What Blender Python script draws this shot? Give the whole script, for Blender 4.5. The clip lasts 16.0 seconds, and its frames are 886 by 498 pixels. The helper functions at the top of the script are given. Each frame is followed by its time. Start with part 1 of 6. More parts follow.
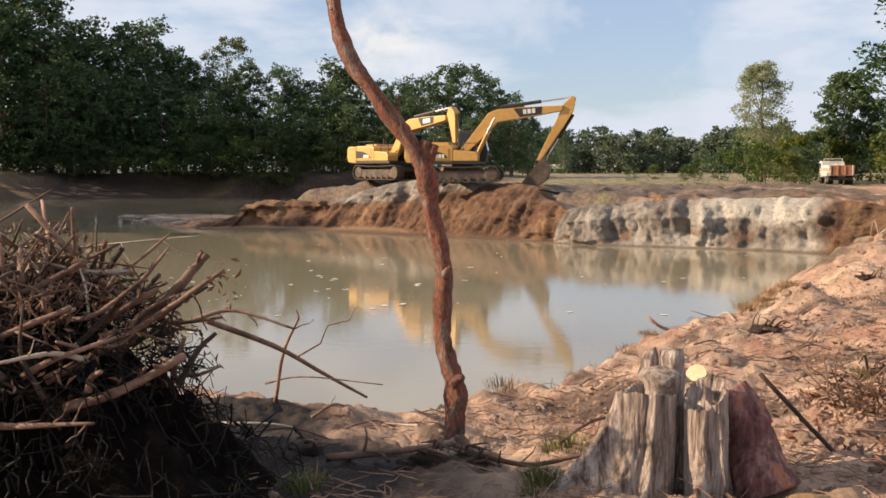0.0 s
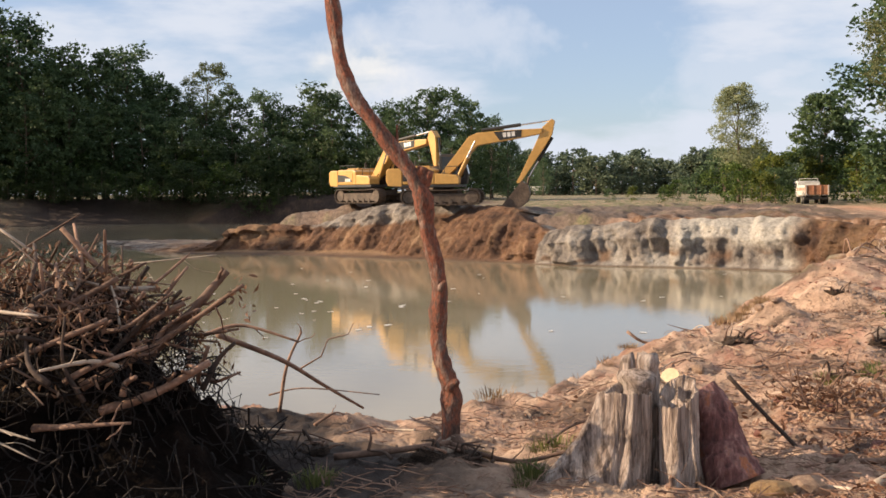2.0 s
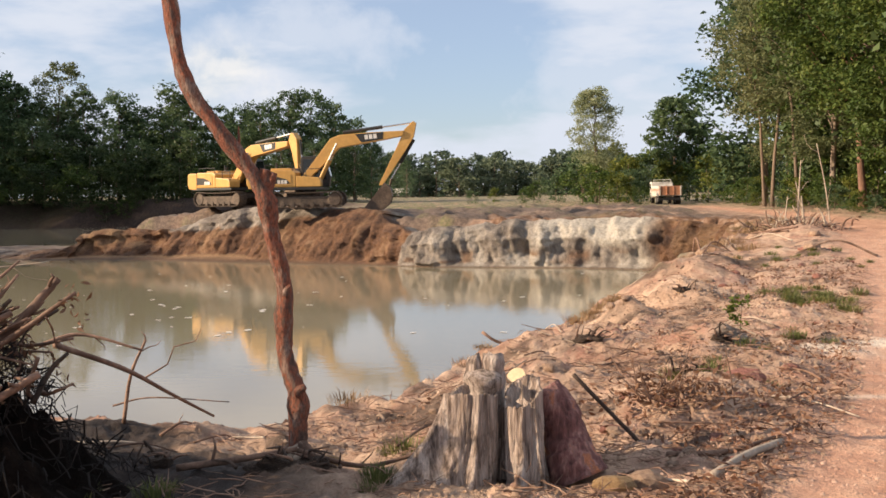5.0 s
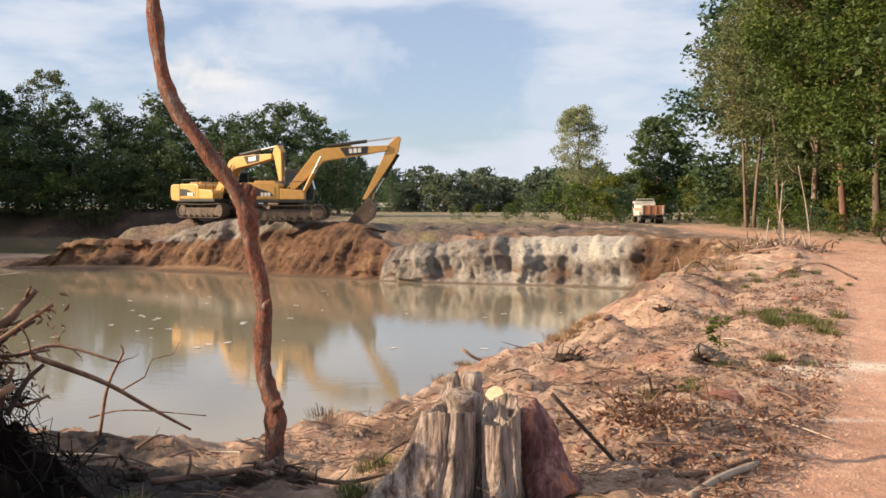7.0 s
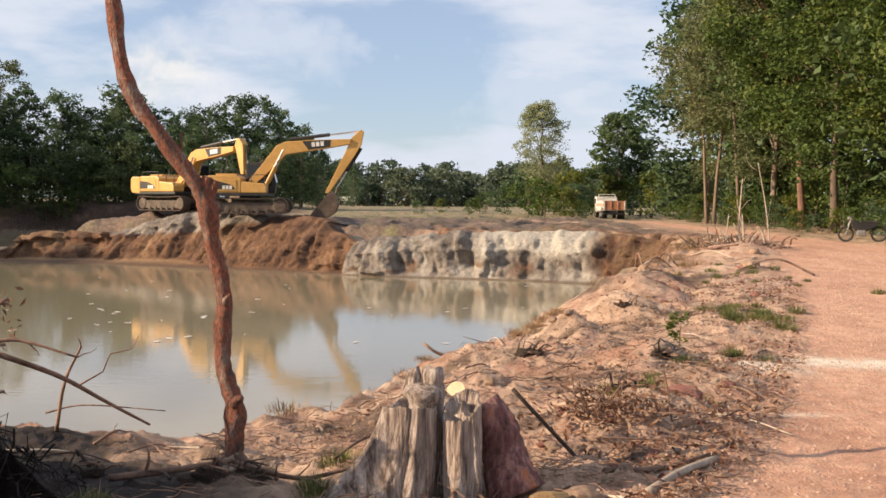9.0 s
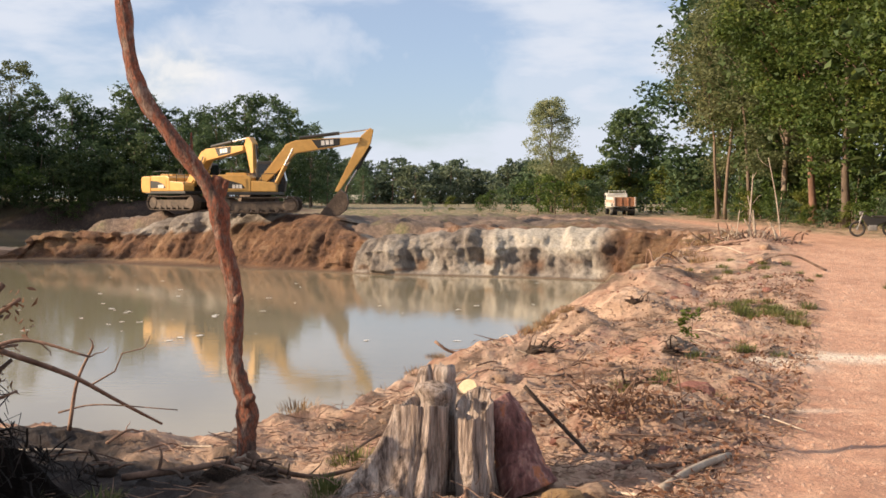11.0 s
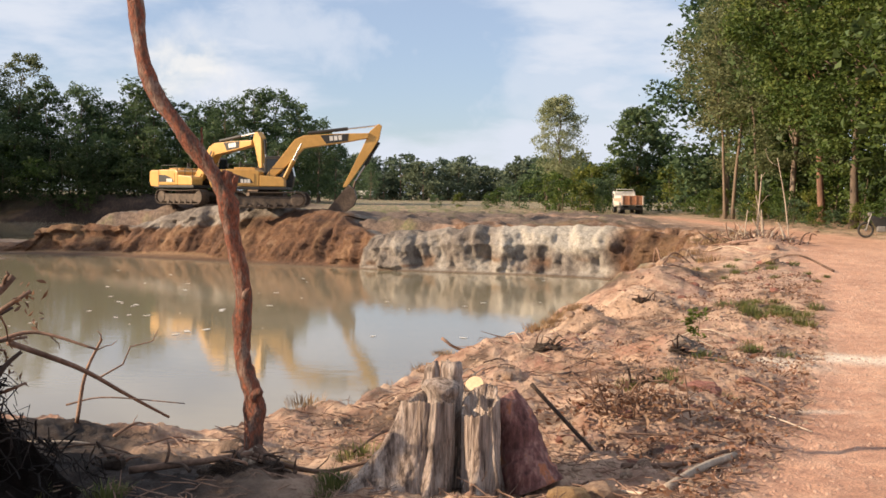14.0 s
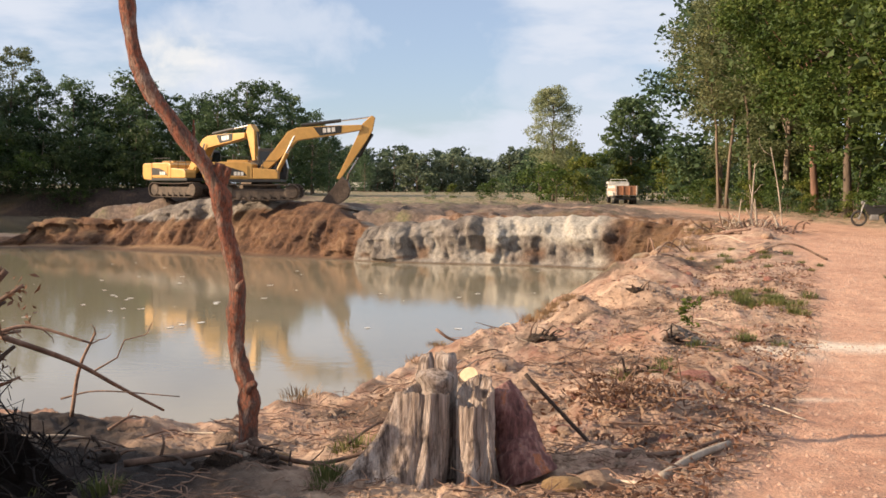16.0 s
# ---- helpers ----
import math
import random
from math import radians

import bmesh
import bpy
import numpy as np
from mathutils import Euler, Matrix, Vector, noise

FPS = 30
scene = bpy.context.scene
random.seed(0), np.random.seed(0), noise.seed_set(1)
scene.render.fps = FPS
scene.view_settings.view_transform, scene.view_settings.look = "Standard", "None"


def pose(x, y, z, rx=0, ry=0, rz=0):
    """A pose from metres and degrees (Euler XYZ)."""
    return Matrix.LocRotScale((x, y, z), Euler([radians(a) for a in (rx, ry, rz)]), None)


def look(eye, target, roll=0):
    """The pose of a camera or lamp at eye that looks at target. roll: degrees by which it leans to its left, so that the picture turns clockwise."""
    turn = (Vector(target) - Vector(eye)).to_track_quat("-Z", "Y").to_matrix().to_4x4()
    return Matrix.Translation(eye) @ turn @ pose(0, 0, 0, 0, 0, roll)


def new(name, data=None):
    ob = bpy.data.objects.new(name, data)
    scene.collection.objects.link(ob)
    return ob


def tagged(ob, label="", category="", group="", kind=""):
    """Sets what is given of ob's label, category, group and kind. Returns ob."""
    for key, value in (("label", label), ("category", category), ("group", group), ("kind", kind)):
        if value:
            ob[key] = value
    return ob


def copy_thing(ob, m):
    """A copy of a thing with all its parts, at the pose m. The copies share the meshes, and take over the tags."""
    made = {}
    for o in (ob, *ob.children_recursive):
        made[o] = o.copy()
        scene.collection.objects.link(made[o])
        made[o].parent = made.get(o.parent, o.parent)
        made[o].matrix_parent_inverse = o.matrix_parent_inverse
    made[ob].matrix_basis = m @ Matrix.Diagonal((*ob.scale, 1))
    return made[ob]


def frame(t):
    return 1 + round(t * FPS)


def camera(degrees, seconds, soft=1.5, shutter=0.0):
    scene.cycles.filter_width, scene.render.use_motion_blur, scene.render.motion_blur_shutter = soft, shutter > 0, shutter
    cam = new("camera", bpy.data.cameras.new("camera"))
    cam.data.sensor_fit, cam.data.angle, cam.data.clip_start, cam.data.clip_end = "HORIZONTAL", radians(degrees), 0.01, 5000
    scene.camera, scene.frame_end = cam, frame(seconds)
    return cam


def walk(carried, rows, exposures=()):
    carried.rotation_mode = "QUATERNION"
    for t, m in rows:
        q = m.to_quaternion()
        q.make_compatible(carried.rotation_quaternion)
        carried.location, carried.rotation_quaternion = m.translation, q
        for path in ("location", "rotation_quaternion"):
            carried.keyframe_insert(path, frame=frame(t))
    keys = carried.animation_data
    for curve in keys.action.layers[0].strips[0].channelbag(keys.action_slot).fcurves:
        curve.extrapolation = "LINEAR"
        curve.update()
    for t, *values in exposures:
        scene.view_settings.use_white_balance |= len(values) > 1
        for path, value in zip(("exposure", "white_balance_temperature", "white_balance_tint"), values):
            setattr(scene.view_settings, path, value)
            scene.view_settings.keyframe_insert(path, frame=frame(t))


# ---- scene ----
cam = camera(44.0, 16.0, soft=1.6)
PATH = [
    (0.0, -0.135, 0.502, 1.581, 85.74, 0.20, 10.40),
    (0.5, -0.136, 0.496, 1.582, 86.07, -0.22, 8.77),
    (1.0, -0.118, 0.346, 1.587, 86.28, 0.27, 9.19),
    (1.5, -0.131, 0.004, 1.580, 87.28, 0.46, 9.17),
    (2.0, -0.118, -0.074, 1.584, 86.93, 0.71, 9.35),
    (2.5, -0.107, -0.067, 1.584, 86.35, 0.77, 7.88),
    (3.0, -0.083, -0.066, 1.586, 86.62, 1.10, 7.17),
    (3.5, -0.054, -0.055, 1.588, 86.78, 1.12, 6.00),
    (4.0, -0.040, -0.037, 1.590, 87.26, 0.79, 5.66),
    (4.5, -0.033, -0.040, 1.589, 87.66, 0.86, 4.69),
    (5.0, -0.013, -0.017, 1.583, 86.94, 1.01, 2.28),
    (7.5, 0.006, -0.023, 1.601, 87.82, -0.05, 1.43),
    (8.0, 0.012, -0.027, 1.604, 87.22, -0.01, 0.79),
    (8.5, 0.008, -0.016, 1.601, 87.45, -0.45, -0.56),
    (11.0, 0.000, -0.000, 1.600, 87.31, -0.00, -0.00),
    (11.5, 0.001, -0.019, 1.603, 87.34, -0.34, 0.36),
    (12.0, -0.008, -0.016, 1.605, 87.20, -0.46, 1.74),
    (12.5, -0.014, -0.016, 1.599, 87.41, -0.57, 1.16),
    (13.0, -0.006, -0.016, 1.602, 87.36, -0.68, 0.74),
    (13.5, -0.008, -0.016, 1.602, 87.61, -0.71, 1.02),
    (14.0, -0.007, -0.012, 1.603, 87.13, -0.59, 0.40),
    (14.5, -0.009, -0.009, 1.599, 87.21, -0.33, 0.53),
    (15.0, -0.005, -0.006, 1.603, 87.38, -0.22, 0.71),
    (15.5, -0.001, -0.014, 1.602, 87.21, -0.05, 0.76),
    (16.0, -0.002, -0.012, 1.602, 86.68, -0.21, 0.08),
]
walk(cam, [(t, pose(x, y, z, rx, ry, rz)) for t, x, y, z, rx, ry, rz in PATH], [(0.0, 0.45), (16.0, 0.47)])

# ---- light ----
SUN_TO = Vector((-0.90, -0.20, 0.41)).normalized()
world = bpy.data.worlds.new("sky")
scene.world = world
world.use_nodes = True


def nodes_of(tree):
    tree.nodes.clear()

    def add(kind, **values):
        n = tree.nodes.new(kind)
        if "operation" in values:
            n.operation = values["operation"]
        if "data_type" in values:
            n.data_type, n.blend_type = values["data_type"], values.get("blend_type", "MIX")
        if "interpolation_type" in values:
            n.interpolation_type = values["interpolation_type"]
        if "attribute_name" in values:
            n.attribute_name = values["attribute_name"]
        return n
    return add, tree.links.new


def build_sky():
    add, link = nodes_of(world.node_tree)
    sky = add("ShaderNodeTexSky")
    sky.sky_type, sky.sun_disc = "NISHITA", False
    sky.sun_elevation, sky.sun_rotation = math.asin(SUN_TO.z), math.atan2(SUN_TO.x, SUN_TO.y)
    sky.air_density, sky.dust_density, sky.ozone_density = 1.0, 0.4, 3.0
    co = add("ShaderNodeTexCoord")
    stretch = add("ShaderNodeMapping")
    stretch.inputs["Scale"].default_value = (1.0, 1.0, 3.4)
    link(co.outputs["Generated"], stretch.inputs["Vector"])
    broad = add("ShaderNodeTexNoise")
    broad.inputs["Scale"].default_value, broad.inputs["Detail"].default_value, broad.inputs["Roughness"].default_value = 5.0, 8, 0.55
    link(stretch.outputs[0], broad.inputs["Vector"])
    # an open blue gap in the cloud, ahead and a little up
    gap_dir = Vector((-0.03, 1.0, 0.115)).normalized()
    shift = add("ShaderNodeVectorMath", operation="SUBTRACT")
    link(co.outputs["Generated"], shift.inputs[0])
    shift.inputs[1].default_value = gap_dir
    flat = add("ShaderNodeVectorMath", operation="MULTIPLY")
    link(shift.outputs[0], flat.inputs[0])
    flat.inputs[1].default_value = (1.3, 1.0, 2.2)
    length = add("ShaderNodeVectorMath", operation="LENGTH")
    link(flat.outputs[0], length.inputs[0])
    gap = add("ShaderNodeMapRange", interpolation_type="SMOOTHSTEP")
    link(length.outputs["Value"], gap.inputs["Value"])
    for k, v in zip(("From Min", "From Max", "To Min", "To Max"), (0.04, 0.24, -0.16, 0.06)):
        gap.inputs[k].default_value = v
    total = add("ShaderNodeMath", operation="ADD")
    link(broad.outputs["Fac"], total.inputs[0])
    link(gap.outputs[0], total.inputs[1])
    cover = add("ShaderNodeMapRange", interpolation_type="SMOOTHSTEP")
    link(total.outputs[0], cover.inputs["Value"])
    for k, v in zip(("From Min", "From Max", "To Min", "To Max"), (0.40, 0.62, 0.36, 1.0)):
        cover.inputs[k].default_value = v
    # a low heap of brighter cloud
    heap = add("ShaderNodeVectorMath", operation="SUBTRACT")
    link(co.outputs["Generated"], heap.inputs[0])
    heap.inputs[1].default_value = Vector((-0.235, 1.0, 0.112)).normalized()
    squash = add("ShaderNodeVectorMath", operation="MULTIPLY")
    link(heap.outputs[0], squash.inputs[0])
    squash.inputs[1].default_value = (1.0, 1.0, 1.5)
    far = add("ShaderNodeVectorMath", operation="LENGTH")
    link(squash.outputs[0], far.inputs[0])
    puff = add("ShaderNodeTexNoise")
    puff.inputs["Scale"].default_value, puff.inputs["Detail"].default_value, puff.inputs["Roughness"].default_value = 16, 6, 0.55
    link(co.outputs["Generated"], puff.inputs["Vector"])
    uneven = add("ShaderNodeMath", operation="MULTIPLY_ADD")
    link(puff.outputs["Fac"], uneven.inputs[0])
    uneven.inputs[1].default_value = -0.22
    link(far.outputs["Value"], uneven.inputs[2])
    bright = add("ShaderNodeMapRange", interpolation_type="SMOOTHSTEP")
    link(uneven.outputs[0], bright.inputs["Value"])
    for k, v in zip(("From Min", "From Max", "To Min", "To Max"), (-0.11, -0.05, 0.85, 0.0)):
        bright.inputs[k].default_value = v
    tone = add("ShaderNodeMix", data_type="RGBA")
    link(bright.outputs[0], tone.inputs["Factor"])
    tone.inputs["A"].default_value = (6.25, 6.65, 7.5, 1)
    tone.inputs["B"].default_value = (8.6, 8.2, 7.8, 1)
    more = add("ShaderNodeMath", operation="MAXIMUM")
    link(cover.outputs[0], more.inputs[0])
    link(bright.outputs[0], more.inputs[1])
    # veils of thin bright cloud: direction, squash, reach, cover
    veil = more.outputs[0]
    for way, squash_by, reach, amount in (((0.115, 0.99, 0.095), (1.0, 1.0, 1.0), 0.115, 0.74), ((-0.17, 0.975, 0.138), (1.0, 1.0, 4.5), 0.16, 0.80)):
        off = add("ShaderNodeVectorMath", operation="SUBTRACT")
        link(co.outputs["Generated"], off.inputs[0])
        off.inputs[1].default_value = Vector(way).normalized()
        press = add("ShaderNodeVectorMath", operation="MULTIPLY")
        link(off.outputs[0], press.inputs[0])
        press.inputs[1].default_value = squash_by
        dist = add("ShaderNodeVectorMath", operation="LENGTH")
        link(press.outputs[0], dist.inputs[0])
        ragged = add("ShaderNodeMath", operation="MULTIPLY_ADD")
        link(puff.outputs["Fac"], ragged.inputs[0])
        ragged.inputs[1].default_value = -reach * 2.4
        link(dist.outputs["Value"], ragged.inputs[2])
        thick = add("ShaderNodeMapRange", interpolation_type="SMOOTHSTEP")
        link(ragged.outputs[0], thick.inputs["Value"])
        for k, v in zip(("From Min", "From Max", "To Min", "To Max"), (-1.0 * reach, 0.15 * reach, amount, 0.0)):
            thick.inputs[k].default_value = v
        top = add("ShaderNodeMath", operation="MAXIMUM")
        link(veil, top.inputs[0])
        link(thick.outputs[0], top.inputs[1])
        veil = top.outputs[0]
    mix = add("ShaderNodeMix", data_type="RGBA")
    link(veil, mix.inputs["Factor"])
    cool = add("ShaderNodeMix", data_type="RGBA", blend_type="MULTIPLY")
    cool.inputs["Factor"].default_value = 1.0
    link(sky.outputs[0], cool.inputs["A"])
    cool.inputs["B"].default_value = (0.95, 1.01, 1.17, 1)
    link(cool.outputs["Result"], mix.inputs["A"])
    link(tone.outputs["Result"], mix.inputs["B"])
    back = add("ShaderNodeBackground")
    back.inputs["Strength"].default_value = 0.086
    link(mix.outputs["Result"], back.inputs["Color"])
    out = add("ShaderNodeOutputWorld")
    link(back.outputs[0], out.inputs[0])


build_sky()
sun = new("sun", bpy.data.lights.new("sun", "SUN"))
sun.data.energy, sun.data.angle, sun.data.color = 6.3, radians(0.6), (1.0, 0.78, 0.55)
sun.matrix_world = look(SUN_TO * 50, (0, 0, 0))


# ---- materials ----
def principled(name):
    m = bpy.data.materials.new(name)
    m.use_nodes = True
    add, link = nodes_of(m.node_tree)
    bsdf = add("ShaderNodeBsdfPrincipled")
    out = add("ShaderNodeOutputMaterial")
    link(bsdf.outputs[0], out.inputs["Surface"])
    return m, add, link, bsdf


def noise_node(add, link, co, scale, detail=5, rough=0.55, stretch=None):
    n = add("ShaderNodeTexNoise")
    n.inputs["Scale"].default_value, n.inputs["Detail"].default_value, n.inputs["Roughness"].default_value = scale, detail, rough
    if stretch:
        mp = add("ShaderNodeMapping")
        mp.inputs["Scale"].default_value = stretch
        link(co, mp.inputs["Vector"])
        co = mp.outputs[0]
    link(co, n.inputs["Vector"])
    return n.outputs["Fac"]


def ramp(add, link, fac, stops):
    r = add("ShaderNodeValToRGB")
    e = r.color_ramp.elements
    while len(e) < len(stops):
        e.new(0.5)
    for el, (p, c) in zip(e, stops):
        el.position, el.color = p, (*c, 1)
    link(fac, r.inputs[0])
    return r.outputs["Color"]


def mixed(add, link, fac, a, b, blend="MIX"):
    m = add("ShaderNodeMix", data_type="RGBA", blend_type=blend)
    for sock, v in (("Factor", fac), ("A", a), ("B", b)):
        if isinstance(v, (int, float)):
            m.inputs[sock].default_value = v
        elif isinstance(v, tuple):
            m.inputs[sock].default_value = (*v, 1)
        else:
            link(v, m.inputs[sock])
    return m.outputs["Result"]


def bump(add, link, bsdf, height, strength=0.5, distance=0.02):
    b = add("ShaderNodeBump")
    b.inputs["Strength"].default_value, b.inputs["Distance"].default_value = strength, distance
    link(height, b.inputs["Height"])
    link(b.outputs[0], bsdf.inputs["Normal"])


def surface(name, stops, scale=4.0, fine=40.0, rough=0.85, relief=0.02, strength=0.5, metal=0.0, stretch=None, vary=0.0, dark=0.25, coords="Object"):
    """Two scales of colour and a relief: stops colour the broad noise, the fine one darkens and bumps."""
    m, add, link, bsdf = principled(name)
    co = add("ShaderNodeTexCoord").outputs[coords]
    a = noise_node(add, link, co, scale, 4, 0.6, stretch)
    b = noise_node(add, link, co, fine, 6, 0.65, stretch)
    col = ramp(add, link, a, stops)
    lo = 1.0 - dark
    col = mixed(add, link, 1.0, col, ramp(add, link, b, [(0.3, (lo, lo, lo)), (0.68, (1.12, 1.1, 1.08))]), "MULTIPLY")
    if vary:
        info = add("ShaderNodeObjectInfo")
        col = mixed(add, link, 1.0, col, ramp(add, link, info.outputs["Random"], [(0.0, (1 - vary,) * 3), (1.0, (1 + vary,) * 3)]), "MULTIPLY")
    link(col, bsdf.inputs["Base Color"])
    bsdf.inputs["Roughness"].default_value, bsdf.inputs["Metallic"].default_value = rough, metal
    bump(add, link, bsdf, b, strength, relief)
    return m


# ---- helpers for meshes ----
def lattice(ix, iy, seed):
    h = (ix.astype(np.int64) * 374761393 + iy.astype(np.int64) * 668265263 + seed * 974634613) & 0xFFFFFFFF
    h = ((h ^ (h >> 13)) * 1274126177) & 0xFFFFFFFF
    return ((h ^ (h >> 16)) & 0xFFFF) / 65535.0


def vnoise(x, y, seed=0):
    ix, iy = np.floor(x), np.floor(y)
    fx, fy = x - ix, y - iy
    fx, fy = fx * fx * (3 - 2 * fx), fy * fy * (3 - 2 * fy)
    a, b = lattice(ix, iy, seed), lattice(ix + 1, iy, seed)
    c, d = lattice(ix, iy + 1, seed), lattice(ix + 1, iy + 1, seed)
    return (a + (b - a) * fx) * (1 - fy) + (c + (d - c) * fx) * fy


def fbm(x, y, seed=0, octaves=4, gain=0.5):
    """Between about -1 and 1."""
    total, amp, norm = 0, 1.0, 0.0
    for o in range(octaves):
        total = total + amp * (vnoise(x * 2 ** o + 17.3 * o, y * 2 ** o - 9.1 * o, seed + o) * 2 - 1)
        norm += amp
        amp *= gain
    return total / norm


def smooth(e0, e1, x):
    t = np.clip((x - e0) / (e1 - e0), 0, 1)
    return t * t * (3 - 2 * t)


def sheet_mesh(name, grid, wrap=False, attrs=None, mat=None, flip=False, soft=True):
    """A mesh from a (rows, columns, 3) grid of places."""
    nr, nc = grid.shape[:2]
    i = np.arange(nr - 1)[:, None]
    j = np.arange(nc if wrap else nc - 1)[None, :]
    k = (j + 1) % nc
    quads = np.stack(np.broadcast_arrays(i * nc + j, i * nc + k, (i + 1) * nc + k, (i + 1) * nc + j), -1).reshape(-1, 4)
    if flip:
        quads = quads[:, ::-1]
    return raw_mesh(name, grid.reshape(-1, 3), quads, attrs, mat, soft)


def raw_mesh(name, verts, quads, attrs=None, mat=None, soft=False):
    me = bpy.data.meshes.new(name)
    n = quads.shape[1]
    me.vertices.add(len(verts))
    me.vertices.foreach_set("co", np.ascontiguousarray(verts, np.float32).ravel())
    me.loops.add(quads.size)
    me.loops.foreach_set("vertex_index", np.ascontiguousarray(quads, np.int32).ravel())
    me.polygons.add(len(quads))
    me.polygons.foreach_set("loop_start", np.arange(0, quads.size, n, dtype=np.int32))
    for key, val in (attrs or {}).items():
        at = me.attributes.new(key, "FLOAT", "POINT")
        at.data.foreach_set("value", np.ascontiguousarray(val, np.float32).ravel())
    if soft:
        me.polygons.foreach_set("use_smooth", np.ones(len(quads), bool))
    me.update(calc_edges=True)
    if mat:
        me.materials.append(mat)
    return me


def part(name, data, material, parent, label="", place=None):
    """Links a bmesh or a mesh as one object under a thing or a part."""
    if isinstance(data, bmesh.types.BMesh):
        me = bpy.data.meshes.new(name)
        data.to_mesh(me)
        data.free()
    else:
        me = data
    if material and not me.materials:
        me.materials.append(material)
    ob = new(name, me)
    ob.parent = parent
    if place is not None:
        ob.matrix_local = place
    if label:
        ob["label"] = label
    return ob


def thing(name, label, category, place=None, group="", kind=""):
    ob = new(name)
    ob.empty_display_size = 0.2
    if place is not None:
        ob.matrix_world = place
    return tagged(ob, label, category, group, kind)


def tube_arrays(points, radii, sides=8, rough=0.0, seed=0, caps=True):
    """Rings along a line of points, with radii; returns places and quads."""
    pts = np.array(points, float)
    rad = np.array(radii, float)
    n = len(pts)
    tan = np.gradient(pts, axis=0)
    tan /= np.linalg.norm(tan, axis=1)[:, None] + 1e-9
    ref = np.array([0.0, 0.0, 1.0]) if abs(tan[:, 2]).mean() < 0.8 else np.array([1.0, 0.0, 0.0])
    u = np.cross(tan, ref)
    u /= np.linalg.norm(u, axis=1)[:, None] + 1e-9
    w = np.cross(tan, u)
    a = np.arange(sides) * 2 * np.pi / sides
    rr = rad[:, None] * np.ones(sides)[None, :]
    if rough:
        s = np.linspace(0, n, n)[:, None]
        rr = rr * (1 + rough * fbm(s * 0.7 + 0 * a[None, :], a[None, :] * 1.4 + 5 + seed, seed, 3))
    grid = pts[:, None, :] + rr[..., None] * (np.cos(a)[None, :, None] * u[:, None, :] + np.sin(a)[None, :, None] * w[:, None, :])
    verts = grid.reshape(-1, 3)
    i = np.arange(n - 1)[:, None]
    j = np.arange(sides)[None, :]
    k = (j + 1) % sides
    quads = np.stack(np.broadcast_arrays(i * sides + j, i * sides + k, (i + 1) * sides + k, (i + 1) * sides + j), -1).reshape(-1, 4)
    if caps:
        m = len(verts)
        verts = np.vstack([verts, pts[:1], pts[-1:]])
        j = np.arange(0, sides, 2)
        e = (n - 1) * sides
        ends = np.vstack([np.stack([np.full(len(j), m), (j + 2) % sides, (j + 1) % sides, j], -1),
                          np.stack([np.full(len(j), m + 1), e + j, e + (j + 1) % sides, e + (j + 2) % sides], -1)])
        quads = np.vstack([quads, ends])
    return verts, quads


def joined(pieces):
    vs, qs, n = [], [], 0
    for v, q in pieces:
        vs.append(v)
        qs.append(q + n)
        n += len(v)
    return np.vstack(vs), np.vstack(qs)


def bent_line(a, b, n, sag, seed):
    """n points from a to b that wander by about sag metres."""
    rng = np.random.RandomState(seed)
    t = np.linspace(0, 1, n)[:, None]
    p = np.array(a)[None] * (1 - t) + np.array(b)[None] * t
    for f in (1, 2, 3):
        p = p + np.sin(t * np.pi * f) * rng.randn(1, 3) * sag / f
    return p


# ---- land ----
WATER = -2.2
RIM = np.array([(-66, 40), (-52, 24), (-30, 16), (-12, 12.5), (-6, 10.2), (-3.8, 9.4), (-2.9, 8.8), (-1.77, 8.4), (-1.39, 8.9), (-0.76, 10.3), (-0.26, 11.6), (0.58, 13.2),
                (1.4, 15.5), (1.97, 17.7), (3.05, 20.7), (3.9, 23.7), (5.2, 27), (7.3, 33), (9.3, 40), (10.8, 45), (11.2, 48.5), (9.6, 52.6), (6.2, 54.6), (0.5, 56.8), (-4.8, 59.6),
                (-10.6, 65.4), (-16.8, 69.0), (-24, 71.0), (-28, 72.0), (-32, 74.6), (-39, 80.5), (-38, 82.5), (-30, 79.5), (-24, 79), (-20, 83), (-19, 100), (-25, 126), (-45, 132),
                (-68, 128), (-77, 118), (-80, 95), (-76, 65)])


def rim_distance(x, y):
    """Metres to the lake's rim: above nought on land, below it over the lake."""
    shape = x.shape
    p = np.stack([x.ravel(), y.ravel()], -1)
    best = np.full(len(p), 1e9)
    inside = np.zeros(len(p), bool)
    for a, b in zip(RIM, np.roll(RIM, -1, 0)):
        d = b - a
        t = np.clip(((p - a) @ d) / (d @ d), 0, 1)
        best = np.minimum(best, np.hypot(*(p - a - t[:, None] * d).T))
        crosses = (a[1] > p[:, 1]) != (b[1] > p[:, 1])
        inside ^= crosses & (p[:, 0] < (b[0] - a[0]) * (p[:, 1] - a[1]) / (b[1] - a[1] + 1e-12) + a[0])
    return np.where(inside, -best, best).reshape(shape)


def road_edge(y):
    return np.interp(y, [0, 4, 5.8, 6.9, 8.9, 12.4, 20.7, 34.5, 44, 60, 90], [-0.2, 0.7, 1.25, 1.9, 2.7, 4.0, 6.8, 10.6, 12.6, 14, 15.2])


